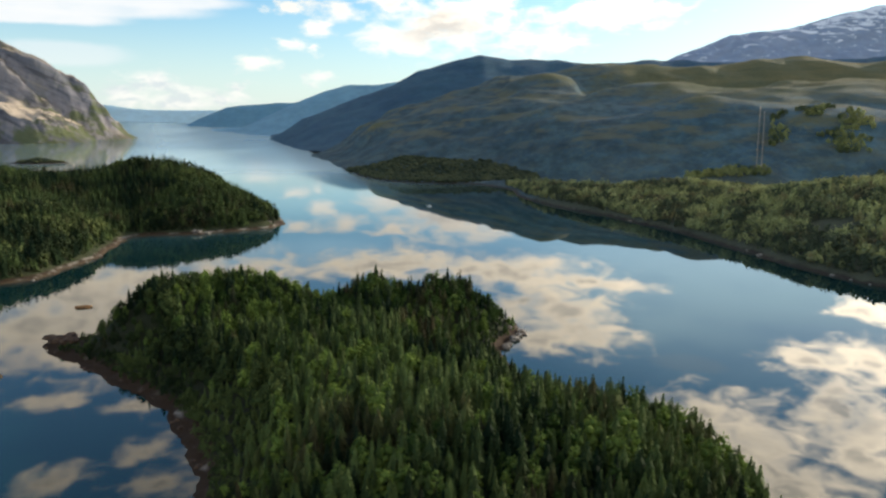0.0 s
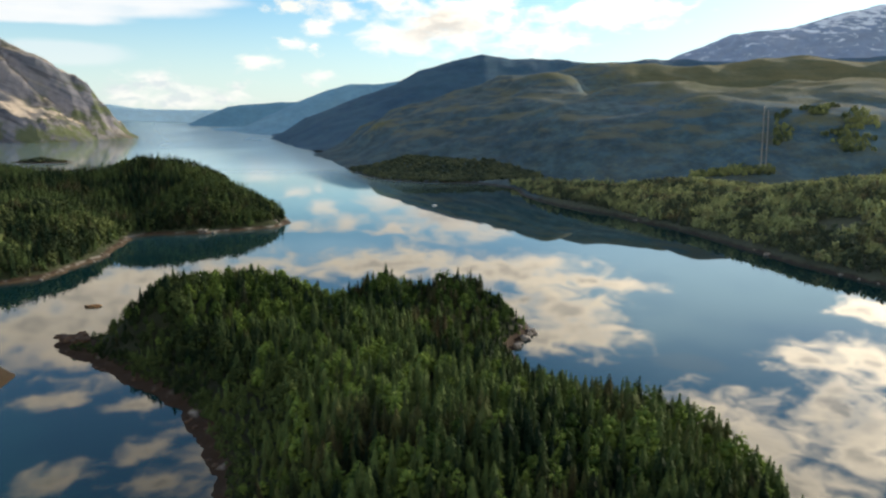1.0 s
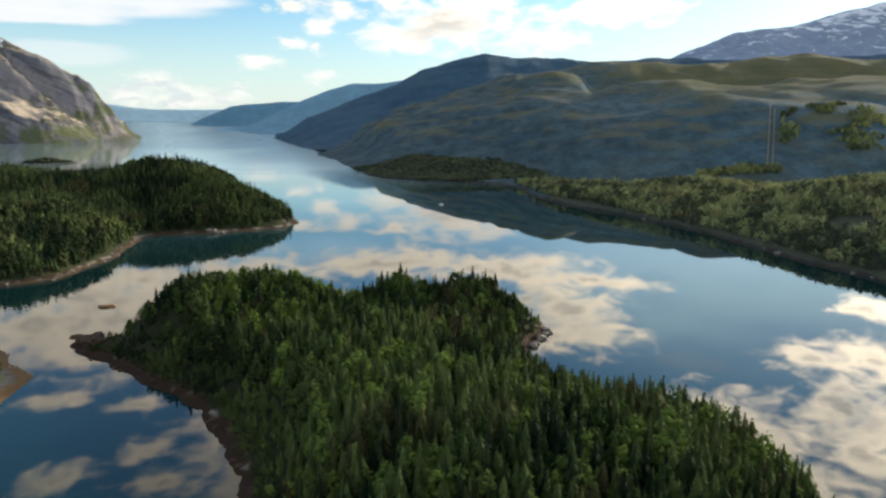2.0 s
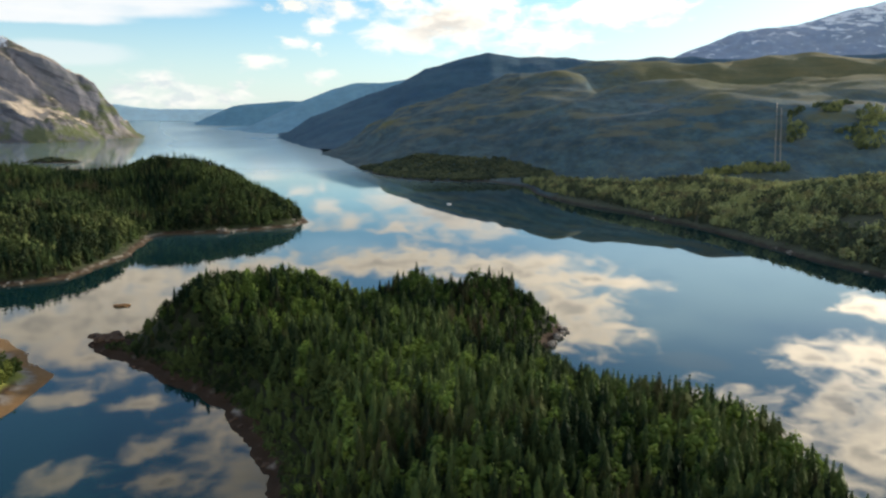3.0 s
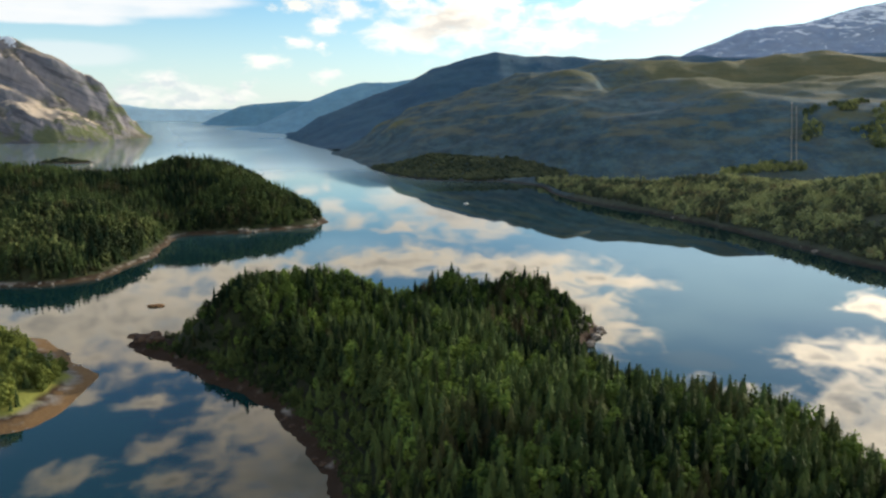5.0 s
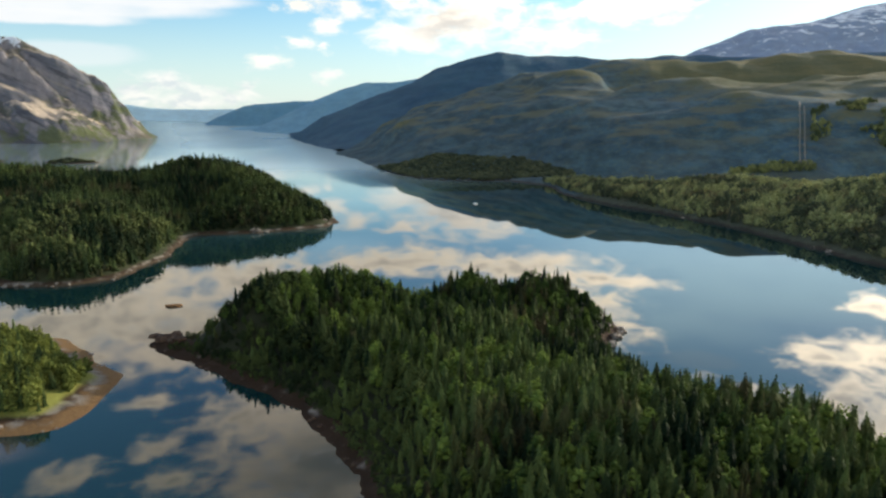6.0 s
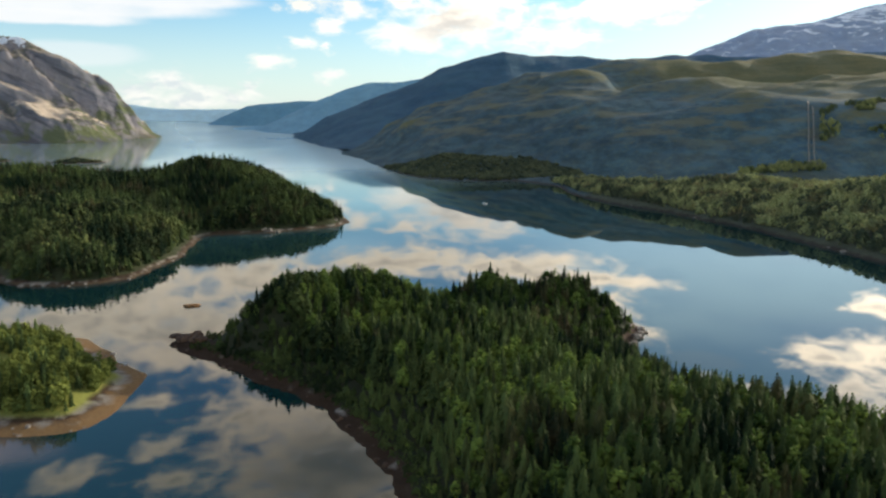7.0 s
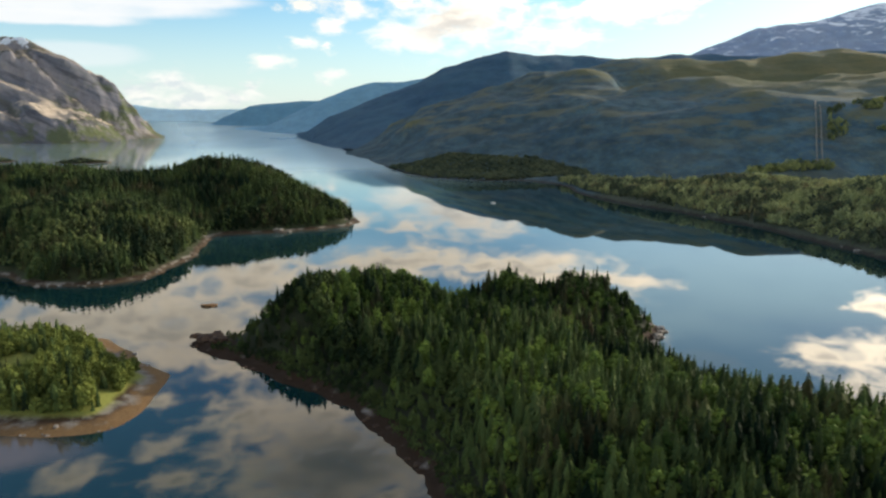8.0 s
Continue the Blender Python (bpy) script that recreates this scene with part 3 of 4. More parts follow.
RIGHT = curve([(340, 370), (284, 431), (271, 451), (261, 481), (251, 526), (244, 570), (232, 625), (214, 690), (205, 702), (186, 769), (148, 850), (114, 943),
               (97, 1085), (60, 1160), (-2, 1172), (-85, 1200), (-155, 1322), (-213, 1500), (-298, 1821), (-400, 2140), (-330, 2500), (100, 2900), (3400, 2900), (3400, 200), (700, 250)], 4)
PEAK = curve([(-330, 2090), (-440, 2300), (-700, 3050), (-880, 3600), (-900, 4000), (-500, 4500), (3300, 4500), (3300, 2300), (200, 2000)], 5)


def bump(x, y, cx, cy, amp, r):
    return amp * np.exp(-((x - cx) ** 2 + (y - cy) ** 2) / (r * r))


def main_height(x, y):
    d = inside(MAIN, x + 3 * rough(x, y, 18, 3) + 1.1 * rough(x, y, 6, 6, 3), y + 3 * rough(x, y, 18, 4) + 1.1 * rough(x, y, 6, 7, 3))
    beach = np.clip(d, -20, 7) * 0.27
    west = np.clip((-25 - x) / 40, 0, 1) * np.clip((345 - y) / 40, 0, 1)
    rise = 10.0 * (1 - np.exp(-np.clip(d - 5, 0, None) / (14.0 + 20.0 * west)))
    hill = bump(x, y, -108, 350, 10, 34) + bump(x, y, -138, 317, 15, 20) + bump(x, y, -154, 346, 15, 17) + bump(x, y, -160, 332, 5, 11) + bump(x, y, -146, 364, 6, 13) + bump(x, y, -40, 353, 9, 17) + bump(x, y, 4, 350, 10, 26) + bump(x, y, 10, 185, 5, 34) + bump(x, y, 66, 205, 4, 26) + bump(x, y, -45, 278, 4, 34) - bump(x, y, 8, 296, 5, 18) - bump(x, y, -62, 345, 8, 17) - bump(x, y, -58, 374, 6, 17) - bump(x, y, -78, 305, 4, 20) - bump(x, y, -22, 352, 2, 12) - bump(x, y, -178, 310, 9, 15)
    return beach + np.maximum(rise + hill * np.clip(d / 25, 0, 1), 0) + 1.2 * rough(x, y, 22, 5) * np.clip(d / 8, 0, 1) + 0.9 * rough(x, y, 6, 8, 2) * np.clip(d / 3, 0, 1) - 0.2


def left_height(x, y):
    d = inside(LEFT, x + 7 * rough(x, y, 26, 13) + 4 * rough(x, y, 9, 16, 3), y + 7 * rough(x, y, 26, 14) + 3 * rough(x, y, 9, 17, 3))
    beach = np.clip(d, -20, 5) * 0.50
    rise = 12.0 * (1 - np.exp(-np.clip(d - 5, 0, None) / 18.0))
    hill = bump(x, y, -325, 795, 37, 80) + bump(x, y, -470, 700, 28, 110) + bump(x, y, -365, 560, 14, 80) + bump(x, y, -235, 725, 12, 50) + bump(x, y, -620, 760, 26, 130) - bump(x, y, -300, 655, 9, 40)
    return beach + rise + hill * np.clip(d / 50, 0, 1) + 2.0 * rough(x, y, 40, 15) * np.clip(d / 10, 0, 1) - 0.2


def small_height(x, y):
    d = inside(SMALL, x + 2 * rough(x, y, 14, 23), y + 2 * rough(x, y, 14, 24))
    beach = np.clip(d, -15, 15) * 0.17
    rise = 6.6 * (1 - np.exp(-np.clip(d - 13, 0, None) / 16.0))
    return beach + rise + 0.7 * rough(x, y, 14, 25) * np.clip(d / 10, 0, 1) - 0.3


def lifted(points):
    """Crest points with their heights taken from the water level below them."""
    return [(x, y, z - float(water_level(x, y)) + 30) for x, y, z in points]


# the line along which the big hill begins to rise behind the shore
FOOT_X = [-420, -300, -180, -60, 100, 250, 330, 450, 600, 900, 1500, 2700]
FOOT_Y = [2150, 1850, 1540, 1440, 1300, 1085, 1045, 950, 910, 890, 850, 800]


def right_height(x, y):
    d = inside(RIGHT, x + 8 * rough(x, y, 60, 33), y + 8 * rough(x, y, 60, 34))
    beach = np.clip(d, -30, 10) * 0.25
    rise = 12.0 * (1 - np.exp(-np.clip(d - 7, 0, None) / 26.0)) * (1 - 0.6 * np.clip((y - 930) / 110, 0, 1))
    near = bump(x, y, 390, 650, 28, 100) + bump(x, y, 700, 720, 45, 190) + bump(x, y, 290, 850, 12, 80) + bump(x, y, 900, 960, 40, 200)
    near = np.maximum(near, crest([(230, 955, 9), (361, 945, 20), (447, 968, 30)], x, y, 42))
    near = np.maximum(near, crest([(-185, 1425, 10), (-150, 1400, 20), (-75, 1370, 27), (30, 1330, 22), (120, 1300, 12)], x, y, 62))
    # the birch slope: steep at its foot, easing into ledges and a terrace lip
    up = y - np.interp(x, FOOT_X, FOOT_Y) + 34 * rough(x, y, 190, 39, 4)
    tall = (185 + 52 * np.clip((x - 300) / 400, 0, 1)) * np.clip(0.45 + (x + 300) / 600, 0.45, 1)
    slope = tall * (1 - np.exp(-np.clip(up, 0, None) / 345.0)) + 14 / (1 + np.exp(-(up - 520) / 22.0)) * np.clip((x - 380) / 150, 0, 1)
    slope = slope + bump(x, y, 555, 1065, 22, 75) + np.clip(up / 60, 0, 1) * 9 * rough(x / 2.4, y, 85, 31, 2)
    slope = -11 * np.logaddexp(-slope / 11, -184 / 11)          # levels off into the terrace
    # the rounded fell with a gully cut down its sunny flank
    gully = crest([(398, 1590, 6), (425, 1700, 24), (445, 1830, 26), (430, 1960, 9)], x, y, 58, 1.6)
    # past x 1400 the crest is unseen, raised to shade the hill's foot
    top = crest([(-318, 2057, 34), (-197, 2095, 109), (-89, 2130, 154), (74, 2188, 203), (209, 2198, 245), (369, 2134, 271), (451, 2118, 279), (692, 2123, 289), (1024, 2145, 289), (1375, 2145, 286), (1430, 2150, 300), (1600, 2150, 360), (2700, 2150, 400)], x, y, 350, 2.0)
    spur = crest([(235, 1600, 122), (285, 1760, 192), (300, 1920, 238), (310, 2100, 264)], x, y, 235, 2.0)
    big = np.maximum(np.maximum(slope * np.clip(d / 130, 0, 1), spur) - gully, top * np.clip(d / 240, 0, 1) ** 0.7) - 4
    big = big + np.clip(big, 0, 120) / 120 * (24 * rough(x, y, 210, 35, 4, 0.45) + 20 * (rough(x, y, 360, 36, 4, 0.4, True) - 0.3) + 9 * rough(x, y, 95, 38, 2))
    return beach + rise + np.maximum(near * np.clip(d / 90, 0, 1), big) + 2.5 * rough(x, y, 50, 37) * np.clip(d / 15, 0, 1) - 0.2 + water_level(x, y)


def islet_height(cx, cy, rx, ry, top):
    def height(x, y):
        d = 1 - np.hypot((x - cx) / rx, (y - cy) / ry) + 0.12 * rough(x, y, 30, 47)
        return top * np.sign(d) * np.abs(d) ** 0.8 + water_level(x, y)
    return height


def land(name, outline, step, height, mat, label):
    lo, hi = outline.min(0) - 25, outline.max(0) + 25
    ob = sheet(name, np.arange(lo[0], hi[0], step), np.arange(lo[1], hi[1], step), height, mat)
    return tagged(ob, label, "ground", kind="structure")


land("ground_main_island", MAIN, 2.5, main_height, MAT["shore"], "wooded island ground with a brown rocky tide line")
land("ground_left_island", LEFT, 4.0, left_height, MAT["far_shore"], "hilly wooded island ground with pale rocky shore")
land("ground_small_island", SMALL, 2.0, small_height, MAT["meadow"], "low grassy island with a brown gravel beach")
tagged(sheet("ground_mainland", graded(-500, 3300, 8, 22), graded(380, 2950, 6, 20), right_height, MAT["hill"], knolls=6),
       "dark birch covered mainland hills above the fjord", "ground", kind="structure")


ISLETS = []
for cx, cy, rx, ry, top in ((-978, 1690, 70, 34, 9), (-1330, 1740, 150, 80, 14)):
    ISLETS.append((cx, cy, rx, ry, islet_height(cx, cy, rx, ry, top)))
    tagged(sheet("ground_islet", np.arange(cx - rx - 40, cx + rx + 40, 6), np.arange(cy - ry - 40, cy + ry + 40, 6), islet_height(cx, cy, rx, ry, top), MAT["shore"]),
           "low green islet in the fjord", "ground", kind="structure")


def mountain(name, points, width, power, xs, ys, amp, mat, label, seed, outline=None, fine=240, spurs=(), ribs=0):
    points = lifted(points)

    def height(x, y):
        h = crest(points, x, y, width, power) - 30
        for line, lip, front, behind in spurs:
            # a slab of rock: a steep face towards the fjord below a gently tilted top
            lx, ly, lz = (np.array(c, dtype=float) for c in zip(*line))
            lz = lz - water_level(lx, ly)
            out = y - np.interp(x, lx, ly) - 30 * rough(x, y, 160, seed + 9, 4) - 0.25 * np.abs(x - np.clip(x, lx[0], lx[-1]))
            top = np.interp(x, lx, lz) + 7 * rough(x, y, 70, seed + 8, 4)
            h = np.maximum(h, np.where(out < 0, top + np.maximum(out, -lip) * 0.38 + np.minimum(out + lip, 0) * front, top - out * behind) - 1.6 * np.clip(y - 3310, 0, None) - 4)
        if outline is not None:
            d = inside(outline, x + 30 * rough(x, y, 200, seed + 5), y + 30 * rough(x, y, 200, seed + 6))
            h = np.maximum(h, 0) * np.clip(d / (70 if spurs else 150), 0, 1) ** 0.55 + np.clip(d, -60, 0) * 0.3
        h = h + np.clip(h / 150, 0, 1) * (amp * rough(x, y, 300, seed, 6, 0.55) + amp * (rough(x, y, fine, seed + 1, 5, 0.55, True) - 0.3))
        if ribs:
            u, v = 0.8 * x - 0.6 * y, 0.6 * x + 0.8 * y
            craggy = 1 + 0.9 * np.clip((x + 1830) / 160, 0, 1)
            h = h + np.clip(h / 90, 0, 1) * ribs * craggy * (rough(u / 3.5, v, 130, seed + 2, 5, 0.55, True) - 0.3)
            # slabs that dip towards the fjord mouth: flat benches above steep faces
            bed = 0.88 * h + 0.47 * (x + 2000) + 45 * rough(x, y, 260, seed + 3, 4)
            h = h + np.clip(h / 80, 0, 1) * (2 - craggy) * 23 * np.sin(2 * math.pi * bed / 165 + 1.0)
        edge = np.minimum(np.minimum(x - xs[0], xs[-1] - x), np.minimum(y - ys[0], ys[-1] - y))
        return np.where(edge < 60, np.minimum(h, (edge - 30) * 4), h) + water_level(x, y)
    return tagged(sheet(name, xs, ys, height, mat, -25), label, "mountain")


CLIFF = curve([(-1570, 3580), (-1485, 3420), (-1470, 3260), (-1555, 3120), (-1500, 2990), (-1530, 2900), (-1700, 2780), (-2180, 2600), (-3200, 2450), (-3200, 4200), (-1850, 4200)], 5)
SLABS = [([(-3200, 2950, 240), (-1973, 2950, 163), (-1829, 2950, 162), (-1710, 2950, 145), (-1618, 2950, 105), (-1551, 2950, 50), (-1500, 2950, 12)], 110, 1.5, 0.0),
         ([(-3200, 2800, 260), (-1960, 2800, 150), (-1881, 2800, 122), (-1838, 2800, 95), (-1787, 2800, 43), (-1723, 2800, 3)], 50, 1.2, 0.0),
         ([(-3200, 3130, 560), (-2060, 3130, 401), (-2012, 3130, 389), (-1929, 3130, 337), (-1860, 3130, 284), (-1789, 3130, 234), (-1731, 3130, 185), (-1675, 3130, 105), (-1633, 3130, 14)], 20, 1.25, 0.0),
         ([(-1950, 3220, 410), (-1837, 3220, 376), (-1765, 3220, 318), (-1706, 3220, 262), (-1647, 3220, 199), (-1589, 3220, 122), (-1551, 3220, 45)], 15, 1.6, 0.05)]
mountain("mountain", [(-1455, 3300, 20), (-1504, 3300, 82), (-1557, 3300, 148), (-1606, 3300, 201), (-1654, 3300, 258), (-1744, 3300, 292), (-1831, 3300, 349), (-1906, 3300, 400), (-2007, 3300, 442), (-2057, 3300, 467), (-2162, 3300, 476), (-2900, 3300, 580)], 190, 1.5,
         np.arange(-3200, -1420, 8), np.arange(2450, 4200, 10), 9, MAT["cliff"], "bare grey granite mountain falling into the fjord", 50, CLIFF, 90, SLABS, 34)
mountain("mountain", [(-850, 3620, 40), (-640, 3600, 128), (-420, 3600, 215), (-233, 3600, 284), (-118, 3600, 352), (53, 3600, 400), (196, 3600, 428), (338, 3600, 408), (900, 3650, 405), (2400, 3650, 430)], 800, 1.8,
         np.arange(-1100, 3300, 18), np.arange(1850, 4500, 20), 20, MAT["ridge"], "wooded mountain above the fjord, coloured dark blue for haze", 55, PEAK, 400)
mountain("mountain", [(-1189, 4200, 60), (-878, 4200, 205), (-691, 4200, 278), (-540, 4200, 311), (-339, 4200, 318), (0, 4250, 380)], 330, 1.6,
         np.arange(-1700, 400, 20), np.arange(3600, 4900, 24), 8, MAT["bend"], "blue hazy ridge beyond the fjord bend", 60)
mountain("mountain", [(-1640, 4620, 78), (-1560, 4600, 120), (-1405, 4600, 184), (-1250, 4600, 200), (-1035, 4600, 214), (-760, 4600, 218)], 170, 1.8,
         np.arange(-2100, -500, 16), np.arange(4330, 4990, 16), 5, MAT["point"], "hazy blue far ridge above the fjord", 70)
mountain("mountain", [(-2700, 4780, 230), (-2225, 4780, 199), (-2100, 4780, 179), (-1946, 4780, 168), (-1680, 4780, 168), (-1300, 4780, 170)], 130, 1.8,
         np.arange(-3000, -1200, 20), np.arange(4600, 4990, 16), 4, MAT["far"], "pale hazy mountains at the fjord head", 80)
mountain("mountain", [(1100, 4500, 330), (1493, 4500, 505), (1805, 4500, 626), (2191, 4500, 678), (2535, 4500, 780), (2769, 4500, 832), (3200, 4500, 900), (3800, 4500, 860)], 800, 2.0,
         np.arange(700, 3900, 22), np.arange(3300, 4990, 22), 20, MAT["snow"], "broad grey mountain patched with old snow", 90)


# ---- trees ----
def spruce_template(layers, arms, rng, slim=0.17):
    """A spruce of height 1: ragged skirts of drooping boughs, smaller towards the tip."""
    v, f = [], []
    for i in range(layers):
        u = i / layers
        z = 0.06 + 0.90 * u
        r = slim * (1 - u) ** 0.75 * rng.uniform(0.85, 1.15) + 0.004
        base = len(v)
        v.append((rng.uniform(-.01, .01), rng.uniform(-.01, .01), min(z + 0.17 * (1 - u) + 0.04, 1.0)))
        turn = rng.uniform(0, 6.28)
        for j in range(arms):
            a = turn + 2 * math.pi * (j + rng.uniform(-.2, .2)) / arms
            rr = r * (rng.uniform(0.8, 1.25) if j % 2 else rng.uniform(0.40, 0.65))
            v.append((rr * math.cos(a), rr * math.sin(a), z + rng.uniform(-.03, .03) + (0.03 if j % 2 == 0 else -0.02)))
        f += [(base, base + 1 + j, base + 1 + (j + 1) % arms) for j in range(arms)]
    return np.array(v), np.array(f)


def lump():
    """The corners and faces of an icosahedron."""
    g = (1 + 5 ** 0.5) / 2
    v = np.array([p for a in (-1, 1) for b in (-g, g) for p in ((a, b, 0), (0, a, b), (b, 0, a))], dtype=float)
    v /= np.linalg.norm(v[0])
    f = []
    for i in range(12):
        for j in range(i + 1, 12):
            for m in range(j + 1, 12):
                if max(np.linalg.norm(v[i] - v[j]), np.linalg.norm(v[j] - v[m]), np.linalg.norm(v[i] - v[m])) < 1.1:
                    out = np.dot(np.cross(v[j] - v[i], v[m] - v[i]), v[i]) > 0
                    f.append((i, j, m) if out else (i, m, j))
    return v, f


LUMP = lump()


def birch_template(clumps, tufts, rng, wide=0.26, leaf=1.0):
    """A leafy crown of height 1: uneven boughs of foliage, fringed with small leaf clumps."""
    v, f = [], []
    for i in range(clumps):
        u = (i + 0.5) / clumps
        a, z = 2.4 * i + rng.uniform(-.5, .5), 0.24 + 0.62 * u
        rr = wide * (0.70 * math.sin(math.pi * min(0.22 + 0.78 * u, 1)) + 0.05)
        size = wide * rng.uniform(0.32, 0.60) * (1.15 - 0.5 * u)
        c = np.array((rr * math.cos(a), rr * math.sin(a), z))
        base = len(v)
        v += [tuple(c + p * size * rng.uniform(0.65, 1.3) * np.array((1, 1, 1.15))) for p in LUMP[0]]
        f += [tuple(base + j for j in face) for face in LUMP[1]]
    for i in range(tufts):
        w = rng.normal(size=3)
        w /= np.linalg.norm(w)
        rr = rng.uniform(0.8, 1.1)
        c = np.array((wide * w[0] * rr, wide * w[1] * rr, 0.57 + 0.42 * w[2] * rr))
        c[:2] *= 1.15 - 0.5 * max(0, (c[2] - 0.5) * 2)
        s = leaf * rng.uniform(0.05, 0.09)
        base = len(v)
        v += [tuple(c + s * p) for p in rng.normal(size=(4, 3)) * 0.9]
        f += [(base, base + 1, base + 2), (base, base + 2, base + 3), (base, base + 3, base + 1)]
    return np.array(v), np.array(f)


def scatter(outline, height, gap, rng, low=3.0, clear=8.0, box=None):
    """Tree places on a jittered grid, off the shore."""
    lo, hi = outline.min(0), outline.max(0)
    if box is not None:
        lo, hi = np.maximum(lo, box[:2]), np.minimum(hi, box[2:])
    x, y = np.meshgrid(np.arange(lo[0], hi[0], gap), np.arange(lo[1], hi[1], gap))
    x = (x + rng.uniform(-.45, .45, x.shape) * gap).ravel()
    y = (y + rng.uniform(-.45, .45, y.shape) * gap).ravel()
    keep = inside(outline, x, y) > clear
    x, y = x[keep], y[keep]
    z = height(x, y)
    keep = z > low
    return np.stack([x, y, z], -1)[keep]


def joined(places, sizes, widths, templates, rng):
    """All the trees of a wood as one mesh: vertices, triangles and a tone for each tree."""
    vs, fs, tones, at = [], [], [], 0
    pick = rng.integers(0, len(templates), len(places))
    for i, (tv, tf) in enumerate(templates):
        p, s, w = places[pick == i], sizes[pick == i], widths[pick == i]
        a = rng.uniform(0, 6.283, len(p))
        c, n = np.cos(a)[:, None], np.sin(a)[:, None]
        sw = (s * w)[:, None]
        x = (tv[None, :, 0] * c - tv[None, :, 1] * n) * sw + p[:, :1]
        y = (tv[None, :, 0] * n + tv[None, :, 1] * c) * sw + p[:, 1:2]
        z = tv[None, :, 2] * s[:, None] + p[:, 2:]
        vs.append(np.stack([x, y, z], -1).reshape(-1, 3))
        fs.append((tf[None] + (at + np.arange(len(p)) * len(tv))[:, None, None]).reshape(-1, 3))
        stand = 0.5 + 1.9 * rough(p[:, 0], p[:, 1], 26, 61, 3)
        tones.append(np.repeat(np.clip(0.75 * rng.uniform(0, 1, len(p)) ** 1.5 + 0.50 * stand, 0, 1), len(tv)))
        at += len(p) * len(tv)
    return np.concatenate(vs), np.concatenate(fs), np.concatenate(tones)


def woods(name, places, size, templates, mat, label, rng, spread=0.30, edge=1.0, bright=1.0):
    s = size * rng.normal(1, spread, len(places)).clip(0.45, 1.5) * edge
    w = rng.uniform(0.8, 1.25, len(places))
    v, f, tone = joined(places - (0, 0, 0.4), s, w, templates, rng)
    return tagged(part(name, v, f, mat, tone=tone * bright), label, "forest", kind="stuff")


RNG = np.random.default_rng(7)
SPRUCES = [spruce_template(11, 12, RNG, w) for w in (0.155, 0.175, 0.19, 0.21, 0.23, 0.25)]
SPRUCES_FAR = [spruce_template(6, 9, RNG, w) for w in (0.20, 0.22, 0.25, 0.28)]
BIRCHES = [birch_template(10, 70, RNG, w, 0.5) for w in (0.18, 0.21, 0.24, 0.27)]
BIRCHES_MID = [birch_template(5, 16, RNG, w, 0.9) for w in (0.24, 0.28, 0.33)]


def leafy(p, size, seed, cut):
    """Stands of leafy trees among the spruces."""
    return rough(p[:, 0], p[:, 1], size, seed, 3) > cut


def tree(kind, template, mats, label, group, place, size, wide, turn):
    """One standing tree: a tapered trunk and its crown."""
    base = tagged(new(kind), label, "tree", group)
    n = 7
    a = np.arange(n) * 2 * math.pi / n
    ring = np.stack([np.cos(a), np.sin(a)], -1)
    v = np.concatenate([np.c_[0.022 * ring, np.zeros(n)], np.c_[0.014 * ring, np.full(n, 0.45)], [[0, 0, 0.92]]])
    f = [(i, (i + 1) % n, n + (i + 1) % n, n + i) for i in range(n)] + [(n + i, n + (i + 1) % n, 2 * n) for i in range(n)]
    part("trunk", v, [np.array(q) for q in f], mats[0], base)
    part("crown", *template, mats[1], base)
    base.scale = (size * wide, size * wide, size)
    base.location, base.rotation_euler = place, (0, 0, turn)
    return base


main = scatter(MAIN, main_height, 3.1, RNG, 1.2, 3.5)
main = main[(main[:, 0] > -20) | (inside(MAIN, main[:, 0], main[:, 1]) > 8.0)]
main = main[(main[:, 2] > 1.7) | (main[:, 0] > -20)]
main = main[np.hypot(main[:, 0] - 37, main[:, 1] - 326) > 5.5]
north = np.clip((main[:, 1] - 285) / 40, 0, 1)
is_birch = leafy(main, 30, 41, 0.52) | (RNG.uniform(size=len(main)) < 0.17 + 0.40 * north)
edge = np.clip(0.50 + 0.50 * (inside(MAIN, main[:, 0], main[:, 1]) - 5) / 24, 0.5, 1)
west = np.clip((-40 - main[:, 0]) / 30, 0, 1) * np.clip((350 - main[:, 1]) / 25, 0, 1)
edge = edge * (1 - west) + west * np.clip(0.36 + 0.64 * (inside(MAIN, main[:, 0], main[:, 1]) - 6) / 30, 0.36, 1)
edge = np.maximum(edge, 1.05 * np.clip((main[:, 0] - 25) / 25, 0, 1) * np.clip((main[:, 1] - 130) / 40, 0, 1) * np.clip((270 - main[:, 1]) / 30, 0, 1))
edge = edge * np.clip(0.35 + (np.hypot(main[:, 0] + 185, main[:, 1] - 314) - 14) / 20, 0.35, 1)
single = (main[:, 1] > 140) & (main[:, 1] < 166) & (main[:, 0] > -66) & (main[:, 0] < 84)
keep = np.flatnonzero(single)[:300]
single[:] = False
single[keep] = True
# trees on the slope away from the sun get the shade-darkened leaves
shaded_bank = ~single & (main[:, 0] < -55 - 18 * rough(main[:, 0], main[:, 1], 30, 62, 3)) & (inside(MAIN, main[:, 0], main[:, 1]) < 38 + 14 * rough(main[:, 0], main[:, 1], 22, 63, 3)) & (main[:, 1] < 350) & (RNG.uniform(size=len(main)) < 0.8)
woods("alder_wood", main[shaded_bank], 7.2, BIRCHES, MAT["shade_leaves"], "leafy trees darkened in colour on the shaded island slope", RNG, 0.30, edge[shaded_bank])
single |= shaded_bank
